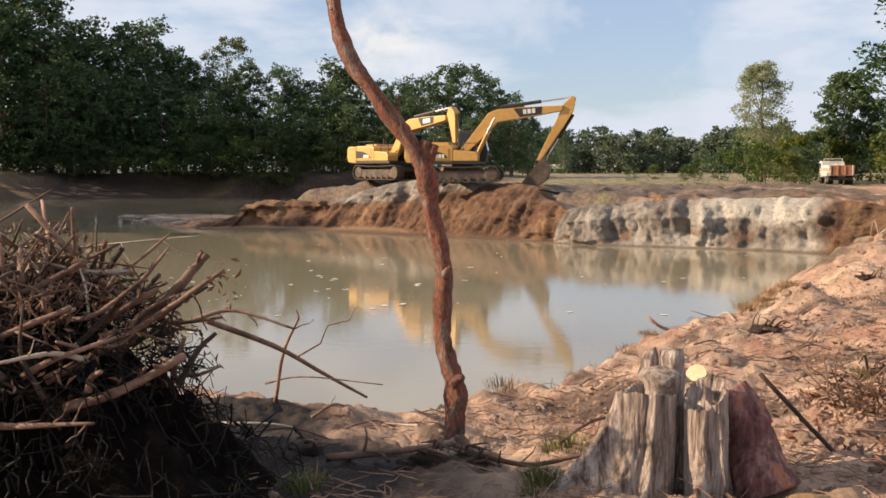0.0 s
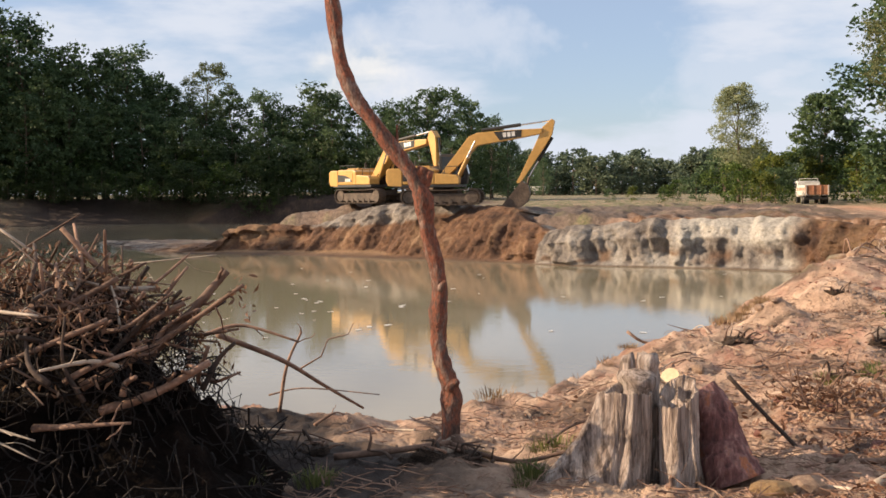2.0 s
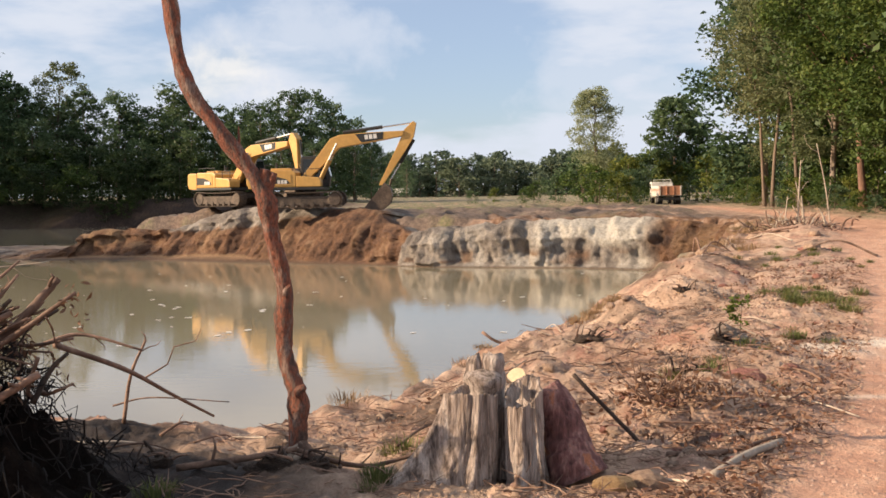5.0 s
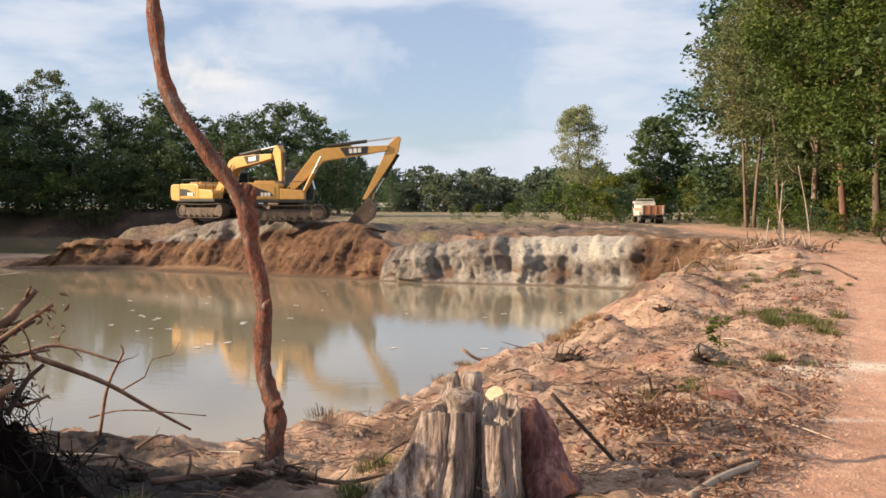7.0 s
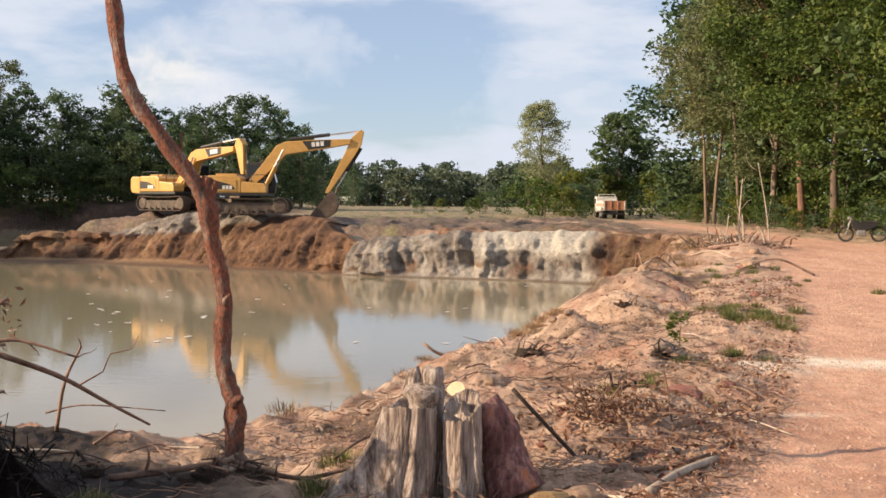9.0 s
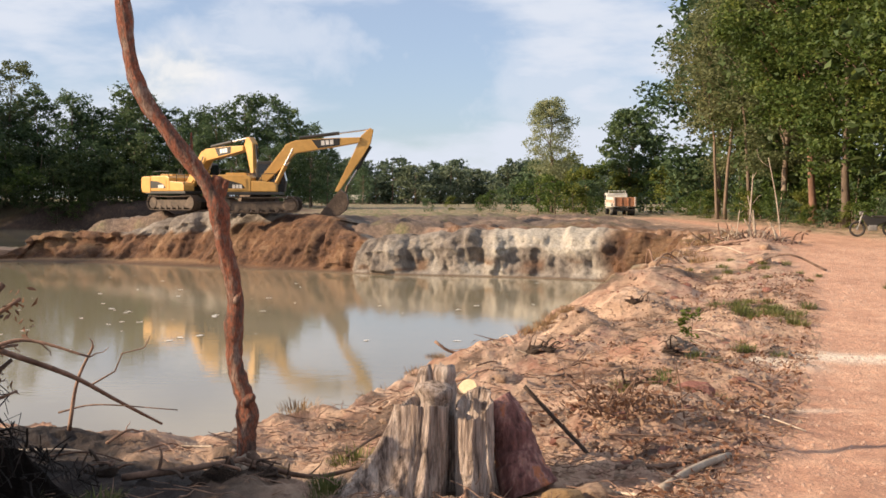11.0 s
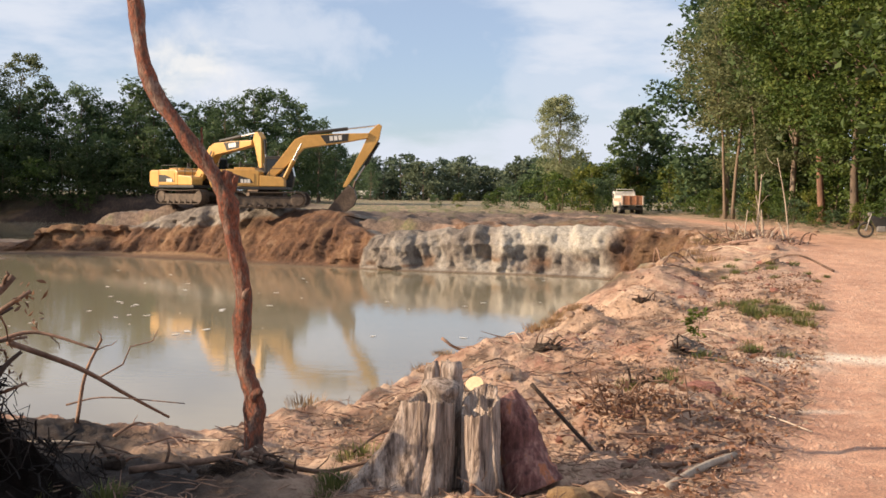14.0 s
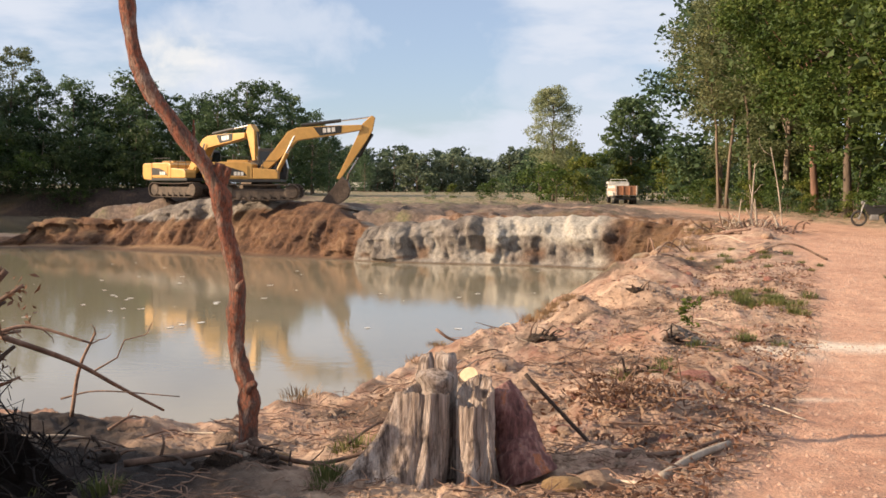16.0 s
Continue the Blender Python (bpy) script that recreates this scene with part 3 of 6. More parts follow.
MAT["leaf"] = leaf_material("green_leaves", [(0.0, (0.055, 0.09, 0.022)), (0.45, (0.095, 0.155, 0.036)), (0.85, (0.145, 0.205, 0.05)), (1.0, (0.22, 0.25, 0.07))])
MAT["leaf_cool"] = leaf_material("blue_green_leaves", [(0.0, (0.040, 0.072, 0.038)), (0.5, (0.080, 0.128, 0.062)), (1.0, (0.135, 0.185, 0.085))])
MAT["leaf_pale"] = leaf_material("grey_green_leaves", [(0.0, (0.17, 0.21, 0.13)), (0.6, (0.27, 0.31, 0.20)), (1.0, (0.36, 0.39, 0.27))], 0.5)
MAT["leaf_warm"] = leaf_material("yellow_green_leaves", [(0.0, (0.06, 0.08, 0.014)), (0.5, (0.13, 0.155, 0.03)), (1.0, (0.25, 0.235, 0.06))])
# distance haze is put into the leaf colour: paler and bluer
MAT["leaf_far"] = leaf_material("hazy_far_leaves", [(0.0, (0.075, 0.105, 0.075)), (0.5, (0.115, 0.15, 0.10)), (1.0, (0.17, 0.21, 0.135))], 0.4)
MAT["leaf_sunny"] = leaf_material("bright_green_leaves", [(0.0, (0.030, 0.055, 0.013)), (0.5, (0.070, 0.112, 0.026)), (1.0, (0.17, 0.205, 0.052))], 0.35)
MAT["leaf_olive"] = leaf_material("olive_leaves", [(0.0, (0.085, 0.105, 0.045)), (0.5, (0.155, 0.172, 0.078)), (1.0, (0.25, 0.255, 0.125))], 0.4)
MAT["leaf_wood"] = leaf_material("shaded_woodland_leaves", [(0.0, (0.034, 0.060, 0.030)), (0.45, (0.070, 0.112, 0.048)), (0.85, (0.115, 0.165, 0.070)), (1.0, (0.17, 0.21, 0.09))], 0.3)
MAT["bark"] = surface("grey_brown_bark", [(0.3, (0.10, 0.07, 0.05)), (0.7, (0.22, 0.165, 0.12))], 1.2, 14, 0.9, 0.04, 0.8, stretch=(3, 3, 0.6), vary=0.25)
MAT["bark_pale"] = surface("pale_bark", [(0.3, (0.17, 0.125, 0.09)), (0.7, (0.38, 0.30, 0.23))], 1.2, 14, 0.9, 0.03, 0.7, stretch=(3, 3, 0.6), vary=0.2)
MAT["bark_red"] = surface("rusty_bark", [(0.3, (0.10, 0.055, 0.038)), (0.7, (0.26, 0.14, 0.09))], 1.2, 14, 0.9, 0.04, 0.8, stretch=(3, 3, 0.6), vary=0.2)


def leaf_quads(centres, size, rng, droop=0.0, wide=0.33):
    """Small bent diamonds, one for each centre, turned at random with their faces mostly up and out."""
    n = len(centres)
    d = rng.randn(n, 3)
    d[:, 2] = d[:, 2] * 0.6 - droop
    d /= np.linalg.norm(d, axis=1)[:, None]
    e = rng.randn(n, 3)
    e -= (e * d).sum(1)[:, None] * d
    e /= np.linalg.norm(e, axis=1)[:, None]
    s = size * (0.6 + 0.8 * rng.rand(n))[:, None]
    fold = np.cross(d, e) * s * 0.18
    verts = np.stack([centres - d * s * 0.6, centres + e * s * wide + fold, centres + d * s * 0.6, centres - e * s * wide + fold], 1).reshape(-1, 3)
    return verts, np.arange(4 * n).reshape(-1, 4)


def make_tree(name, seed, height, radius, base, clumps, leaves, size, leaf, bark, trunk_r, label, group, lean=0.0, top=0.45, gather=0.34, droop=0.0, sub=7):
    """A tapered trunk with limbs that end in clumps of leaves. base: where the crown starts, as a share of the height; top: where it is widest."""
    rng = np.random.RandomState(seed)
    root = thing(name, label, "tree", group=group)
    lift = np.linspace(-0.03, 0.93, 12)
    sway = np.cumsum(rng.randn(12, 2) * 0.012 * height, axis=0) * lift[:, None]
    stem = np.c_[sway[:, 0] + lean * height * lift, sway[:, 1], lift * height]
    rad = trunk_r * (1.0 - 0.86 * np.clip(lift, 0, 1)) * (1 + 0.5 * np.exp(-np.clip(lift, 0, 1) * 30))
    wood = [tube_arrays(stem, rad, 8, 0.12, seed)]
    pts = []
    for i in range(clumps):
        h = base + (1 - base) * rng.rand() ** 0.85
        u = (h - base) / (1 - base)
        wide = radius * (np.interp(u, [0, top, 0.8, 1.0], [0.55, 1.0, 0.80, 0.30]))
        ang = rng.rand() * 2 * np.pi
        rr = wide * (0.35 + 0.65 * rng.rand() ** 0.6)
        at = np.array([np.interp(h, lift, stem[:, 0]), np.interp(h, lift, stem[:, 1]), 0.0])
        c = at + np.array([np.cos(ang) * rr, np.sin(ang) * rr, h * height])
        cr = radius * gather * (0.6 + 0.7 * rng.rand()) * (1.0 - 0.35 * u)
        # each clump is a few small sprays
        for _ in range(sub):
            v = rng.randn(3)
            v /= np.linalg.norm(v)
            v[2] = abs(v[2]) * 0.75 if rng.rand() < 0.7 else v[2] * 0.6
            sc = c + v * cr * (0.5 + 0.6 * rng.rand())
            pts.append(sc + rng.randn(max(leaves // sub, 1), 3) * cr * np.array([0.26, 0.26, 0.17]))
        if i % 4 == 0 and rr > 0.2 * radius and h > max(base + 0.12, 0.34):
            h0 = max(h - 0.10 - 0.12 * rng.rand(), 0.24)
            a = np.array([np.interp(h0, lift, stem[:, 0]), np.interp(h0, lift, stem[:, 1]), h0 * height])
            r0 = trunk_r * (1 - 0.86 * h0) * 0.42
            line = bent_line(a, c, 6, 0.04 * height * 0.25, seed * 100 + i)
            wood.append(tube_arrays(line, np.linspace(r0, r0 * 0.25, 6), 5, 0, 0, False))
    v, q = joined(wood)
    part("trunk", raw_mesh("trunk", v, q, mat=MAT[bark], soft=True), None, root)
    v, q = leaf_quads(np.vstack(pts), size, rng, droop)
    part("crown", raw_mesh("crown", v, q, mat=MAT[leaf]), None, root)
    return root


def stand(tree, x, y, scale=1.0, turn=0.0, tall=1.0, first=[]):
    z = float(land_height(np.array([[x]]), np.array([[y]]))[0][0, 0])
    m = Matrix.Translation((x, y, z - 0.05)) @ Matrix.Rotation(turn, 4, "Z") @ Matrix.Diagonal((scale, scale, scale * tall, 1))
    if tree not in first:
        first.append(tree)
        tree.matrix_world = m
        return tree
    ob = copy_thing(tree, Matrix.Identity(4))
    ob.matrix_basis = m
    return ob


WOOD_LABEL = "dense dark green broadleaf tree on the far bank"
left_kinds = [make_tree("tree", 11 + i, 15.0, 4.0 + 0.5 * (i % 3), 0.03 + 0.02 * (i % 3), 96, 54, 0.33, ("leaf_wood", "leaf_cool", "leaf_wood")[i % 3], "bark", 0.20, WOOD_LABEL, "woodland trees on the far bank",
                        top=(0.34, 0.42, 0.28, 0.38, 0.32)[i % 5], gather=0.33) for i in range(5)]
airy_tree = make_tree("tree", 19, 15.0, 3.2, 0.45, 70, 60, 0.24, "leaf_olive", "bark", 0.16, "tall airy olive-green tree above the woodland", "woodland trees on the far bank", top=0.55, gather=0.32)
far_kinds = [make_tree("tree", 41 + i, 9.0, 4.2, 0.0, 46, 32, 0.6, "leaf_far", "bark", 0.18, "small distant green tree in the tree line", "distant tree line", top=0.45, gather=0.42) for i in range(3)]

rng_t = np.random.RandomState(4)


def aim(x, depth, yaw=9.17):
    """The ground place that lies at that column of a view turned left by yaw, at that depth."""
    a = math.atan((x - 784) / 1940.0) - math.radians(yaw)
    return math.tan(a) * depth


FRONT_ROW = [(-89.2, 140, 28.3), (-84.3, 140, 27.0), (-81.1, 141, 25.0), (-78.0, 143, 22.9), (-75.8, 144, 19.5), (-72.0, 144, 21.3), (-67.9, 145, 21.5), (-64.8, 145, 17.7), (-61.9, 145, 16.7), (-59.0, 150, 18.8), (-53.4, 146, 15.2),
             (-49.4, 146, 15.0), (-46.6, 147, 13.2), (-42.8, 148, 16.7), (-40.0, 148, 14.7), (-36.4, 148, 13.0), (-32.8, 146, 12.5), (-28.9, 142, 13.1), (-25.5, 142, 15.0), (-23.0, 144, 14.8), (-20.6, 147, 13.5), (-18.2, 152, 11.7),
             (-17.1, 162, 8.4), (-16.4, 185, 7.4), (-16.8, 230, 8.1), (-13.8, 262, 8.1)]
for i, (x, y, h) in enumerate(FRONT_ROW):
    if i == 9:
        stand(airy_tree, x, y, h / 15.0, 0.4)
    else:
        stand(left_kinds[i % 5], x, y, 0.94 * h / 15.0, i * 1.7)
    y2 = y + 5 + rng_t.rand() * 5
    stand(left_kinds[(i + 2) % 5], x * y2 / y + rng_t.uniform(-2.4, 2.4), y2, h * (0.74 + 0.14 * rng_t.rand()) / 15.0, rng_t.rand() * 6)
    if i < 22:
        y0 = y - 3 - rng_t.rand() * 4
        stand(left_kinds[(i + 3) % 5], x * y0 / y + 1.8 + rng_t.uniform(-1, 1), y0, h * rng_t.uniform(0.45, 0.68) / 15.0, rng_t.rand() * 6)
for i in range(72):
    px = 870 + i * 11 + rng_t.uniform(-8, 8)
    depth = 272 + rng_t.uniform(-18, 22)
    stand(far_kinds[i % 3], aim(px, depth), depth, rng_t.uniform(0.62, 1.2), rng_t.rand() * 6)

pale_tree = make_tree("tree", 71, 10.6, 2.4, 0.28, 130, 110, 0.15, "leaf_pale", "bark", 0.16, "tall slender tree with thin grey-green foliage", "trees beyond the pit", top=0.5, gather=0.40)
stand(pale_tree, 10.4, 105, 1.0, 0.4)
stand(make_tree("tree", 72, 9.6, 2.9, 0.16, 130, 110, 0.24, "leaf_cool", "bark", 0.17, "rounded dark green tree behind the truck", "trees beyond the pit", top=0.6, gather=0.33), 18.6, 110, 1.05, 1.0)

bush_kinds = [make_tree("bush", 81 + i, 3.2, 1.7, 0.04, 26, 64, 0.17, ("leaf_sunny", "leaf_warm", "leaf_cool")[i], "bark", 0.05, "leafy green bush on rough ground", "bushes", top=0.35, gather=0.42) for i in range(3)]
for b in bush_kinds:
    b["category"] = "bush"
for i, (x, y, s) in enumerate([(9.2, 90, 1.0), (10.4, 88, 0.75), (11.6, 89, 0.85), (8.4, 97, 1.1), (12.5, 99, 1.25), (14.2, 112, 1.5), (16.6, 112, 1.5), (17.8, 108, 1.2), (20.5, 108, 1.6), (22.5, 105, 1.7),
                              (23.5, 100, 1.5), (7.0, 112, 0.9), (5.0, 118, 0.7), (1.0, 122, 0.5), (-1.6, 115, 0.45), (3.4, 100, 0.42), (19.6, 98, 1.2), (21.0, 94, 1.3), (12.9, 93, 0.5), (13.0, 118, 1.8), (10.5, 120, 1.7)]):
    stand(bush_kinds[i % 3], x, y, s, i * 1.3)

near_kinds = [make_tree("tree", 91 + i, 20.0, 4.2, 0.15 + 0.03 * i, 180, 190, 0.19, ("leaf_sunny", "leaf_olive", "leaf_sunny", "leaf_sunny")[i], ("bark", "bark_pale", "bark_red", "bark")[i], 0.21,
                        "tall leafy tree on the forest edge beside the track", "forest edge trees", top=(0.45, 0.6, 0.4, 0.5)[i], gather=0.27, sub=9) for i in range(4)]
FOREST = [(23.6, 87, 1.0), (22.4, 79, 0.95), (22.2, 73, 1.05), (20.8, 67, 0.95), (20.6, 61, 1.0), (20.2, 55, 1.0), (21.0, 49, 0.98), (20.6, 43, 1.0), (21.5, 37, 1.0), (24.5, 82, 1.05), (24.5, 70, 1.1), (25.5, 58, 1.1),
          (25.5, 47, 1.1), (29.0, 75, 1.1), (30.0, 62, 1.1), (30.0, 50, 1.1), (23.0, 92, 0.9), (27.0, 96, 0.85), (34, 68, 1.1), (34, 55, 1.1)]
for i, (x, y, s) in enumerate(FOREST):
    if i < 9:
        stand(near_kinds[(1, 1, 0, 1, 2, 0, 3, 2, 0)[i]], x, y, s, i * 2.1, 1.0 + 0.08 * math.sin(i * 1.9))
    else:
        stand(left_kinds[i % 5], x, y, s * 1.45, i * 2.1, 1.0 + 0.08 * math.sin(i * 1.9))
slim = make_tree("tree", 111, 12.0, 2.9, 0.42, 80, 80, 0.15, "leaf_olive", "bark", 0.11, "slim grey-barked tree with thin foliage", "slim trees", lean=-0.06, top=0.6, gather=0.36)
for i, (x, y, s) in enumerate([(19.0, 76, 1.15), (19.5, 76, 1.25), (19.6, 70, 1.25)]):
    stand(slim, x, y, s, (0.3, 2.0, 0.1)[i])
for i in range(34):
    y = 37 + i * 1.6
    s = rng_t.uniform(0.28, 0.62)
    stand(bush_kinds[i % 3], 18.9 + rng_t.uniform(-0.4, 1.6), y, s, rng_t.rand() * 6)
for i in range(30):
    stand(bush_kinds[2 * (i % 2)], rng_t.uniform(22.0, 31.0), 40 + i * 1.7, rng_t.uniform(0.9, 1.5), rng_t.rand() * 6)
# leaf colour darkened to hold the shade at the woodland's foot
MAT["leaf_shade"] = leaf_material("shade_tinted_shrub_leaves", [(0.0, (0.022, 0.036, 0.014)), (0.5, (0.045, 0.070, 0.024)), (1.0, (0.085, 0.115, 0.040))], 0.3)
shaded_bush = make_tree("bush", 131, 3.2, 1.9, 0.02, 26, 64, 0.17, "leaf_shade", "bark", 0.05, "leafy shrub on the far bank with shade put into its colour", "shrubs on the far bank", top=0.35, gather=0.42)
shaded_bush["category"] = "bush"
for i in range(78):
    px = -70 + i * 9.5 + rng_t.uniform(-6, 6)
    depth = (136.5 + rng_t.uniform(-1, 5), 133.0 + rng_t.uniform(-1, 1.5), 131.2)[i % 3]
    stand(shaded_bush if i % 7 else bush_kinds[0], aim(px, depth), depth, (rng_t.uniform(1.3, 2.3), rng_t.uniform(0.9, 1.5), rng_t.uniform(0.4, 0.8))[i % 3], rng_t.rand() * 6)
# unseen trees added along the pit's far side to cast shade on the bank
for i in range(12):
    stand(left_kinds[i % 5], -86 - (i % 3) * 5 + rng_t.uniform(-2, 2), 52 + i * 7.0, rng_t.uniform(1.7, 2.0), rng_t.rand() * 6)


# ---- the near bank ----
MAT["pole"] = surface("peeling_red_bark", [(0.28, (0.085, 0.050, 0.038)), (0.40, (0.24, 0.135, 0.10)), (0.50, (0.46, 0.145, 0.075)), (0.56, (0.34, 0.175, 0.125)), (0.70, (0.56, 0.40, 0.32))], 7, 46, 0.85, 0.05, 1.0, stretch=(2.2, 2.2, 0.8), dark=0.72)
MAT["grey_wood"] = surface("weathered_grey_wood", [(0.32, (0.12, 0.082, 0.064)), (0.42, (0.36, 0.27, 0.22)), (0.52, (0.63, 0.50, 0.425)), (0.66, (0.81, 0.69, 0.61))], 6, 22, 0.88, 0.05, 1.0, stretch=(4.5, 4.5, 0.22), dark=0.55)
MAT["red_wood"] = surface("red_rotten_wood", [(0.3, (0.09, 0.032, 0.030)), (0.48, (0.24, 0.10, 0.088)), (0.58, (0.40, 0.21, 0.18)), (0.66, (0.52, 0.19, 0.09)), (0.8, (0.58, 0.26, 0.13))], 7, 30, 0.85, 0.03, 1.0, stretch=(2, 2, 0.6), dark=0.5)
MAT["cut_wood"] = surface("fresh_cut_wood", [(0.3, (0.50, 0.37, 0.22)), (0.7, (0.64, 0.50, 0.32))], 12, 60, 0.7, 0.005, 0.4, dark=0.15)
MAT["stick"] = surface("dead_branch_bark", [(0.3, (0.095, 0.054, 0.036)), (0.55, (0.23, 0.138, 0.095)), (0.8, (0.40, 0.28, 0.21))], 6, 40, 0.9, 0.01, 0.8, vary=0.35, dark=0.4)
MAT["stick_pale"] = surface("bleached_branch", [(0.3, (0.30, 0.235, 0.18)), (0.7, (0.52, 0.43, 0.34))], 6, 40, 0.88, 0.008, 0.7, vary=0.2, dark=0.3)
# the shade low in the brush pile is put into this near-black colour
MAT["core_shade"] = surface("root_mat_earth_shade", [(0.3, (0.004, 0.003, 0.002)), (0.6, (0.011, 0.007, 0.005)), (0.8, (0.026, 0.017, 0.012))], 5, 30, 0.95, 0.05, 1.0, dark=0.5)
# sheen cut so that the painted shade stays dark
MAT["core_shade"].node_tree.nodes["Principled BSDF"].inputs["Specular IOR Level"].default_value = 0.08
MAT["dry_leaf"] = leaf_material("dry_leaves", [(0.0, (0.10, 0.045, 0.026)), (0.5, (0.20, 0.098, 0.060)), (1.0, (0.36, 0.23, 0.15))], 0.2)
MAT["grass"] = leaf_material("grass_blades", [(0.0, (0.06, 0.075, 0.02)), (0.5, (0.13, 0.14, 0.045)), (1.0, (0.27, 0.22, 0.10))], 0.3)
MAT["straw"] = leaf_material("dry_grass", [(0.0, (0.20, 0.125, 0.07)), (0.6, (0.31, 0.20, 0.11)), (1.0, (0.42, 0.30, 0.18))], 0.2)
MAT["clod"] = surface("earth_clods", [(0.3, (0.26, 0.16, 0.11)), (0.6, (0.42, 0.29, 0.20)), (0.8, (0.52, 0.39, 0.29))], 4, 30, 0.95, 0.02, 0.9, dark=0.4)
MAT["ochre"] = surface("ochre_rock", [(0.3, (0.30, 0.17, 0.075)), (0.7, (0.50, 0.33, 0.16))], 6, 35, 0.9, 0.02, 0.9, dark=0.4)
MAT["dark_earth"] = surface("dark_root_earth", [(0.3, (0.045, 0.029, 0.020)), (0.55, (0.13, 0.085, 0.058)), (0.75, (0.32, 0.23, 0.16))], 14, 60, 0.95, 0.04, 1.0, dark=0.5)
MAT["gravel"] = surface("pale_red_gravel", [(0.3, (0.36, 0.20, 0.14)), (0.7, (0.62, 0.42, 0.31))], 9, 40, 0.9, 0.01, 0.6, dark=0.3)
# root colour with the shade of the pile's skirt painted in
MAT["root_shade"] = surface("earthy_root_shade", [(0.3, (0.006, 0.004, 0.003)), (0.6, (0.020, 0.011, 0.007)), (0.8, (0.055, 0.033, 0.023))], 6, 40, 0.95, 0.01, 0.8, vary=0.35, dark=0.4)
MAT["stick_dark"] = surface("dark_root_wood", [(0.3, (0.030, 0.019, 0.014)), (0.6, (0.085, 0.054, 0.038)), (0.8, (0.17, 0.115, 0.085))], 6, 40, 0.9, 0.01, 0.8, vary=0.35, dark=0.4)
MAT["laterite"] = surface("red_laterite_rock", [(0.3, (0.20, 0.075, 0.055)), (0.6, (0.36, 0.16, 0.12)), (0.8, (0.46, 0.27, 0.20))], 6, 35, 0.9, 0.02, 0.9, vary=0.25, dark=0.4)


def ground_z(x, y):
    x, y = np.atleast_1d(np.asarray(x, float)), np.atleast_1d(np.asarray(y, float))
    return land_height(x[None], y[None])[0][0]


def gz(x, y):
    return float(ground_z(x, y)[0])


def smooth_line(points, n):
    """A rounded line through a few places."""
    p = np.array(points, float)
    t = np.linspace(0, len(p) - 1, n)
    i = np.clip(t.astype(int), 0, len(p) - 2)
    f = (t - i)[:, None]
    tan = np.gradient(p, axis=0)
    h00, h10, h01, h11 = 2 * f ** 3 - 3 * f ** 2 + 1, f ** 3 - 2 * f ** 2 + f, -2 * f ** 3 + 3 * f ** 2, f ** 3 - f ** 2
    return h00 * p[i] + h10 * tan[i] + h01 * p[i + 1] + h11 * tan[i + 1]


def branch_mesh(name, points, r0, r1, mat, n=14, sides=7, rough=0.12, seed=0, twigs=0):
    line = smooth_line(points, n)
    pieces = [tube_arrays(line, np.linspace(r0, r1, n), sides, rough, seed)]
    rng = np.random.RandomState(seed + 7)
    span = np.linalg.norm(line[-1] - line[0])
    for _ in range(twigs):
        i = rng.randint(n // 4, n - 1)
        d = (line[-1] - line[0]) / span + rng.randn(3) * 0.7
        d /= np.linalg.norm(d)
        ln = span * rng.uniform(0.12, 0.28)
        pieces.append(tube_arrays(bent_line(line[i], line[i] + d * ln, 5, ln * 0.08, rng.randint(9999)), np.linspace(r1 * 0.7, r1 * 0.3, 5), 5))
    v, q = joined(pieces)
    return raw_mesh(name, v, q, mat=MAT[mat], soft=True)


def loose_branch(points, r0, r1, mat="stick", label="dead brown branch lying on the bank", group="fallen branches", seed=0, twigs=0, name="branch"):
    return tagged(new(name, branch_mesh(name, points, r0, r1, mat, seed=seed, twigs=twigs)), label, "branch", group)


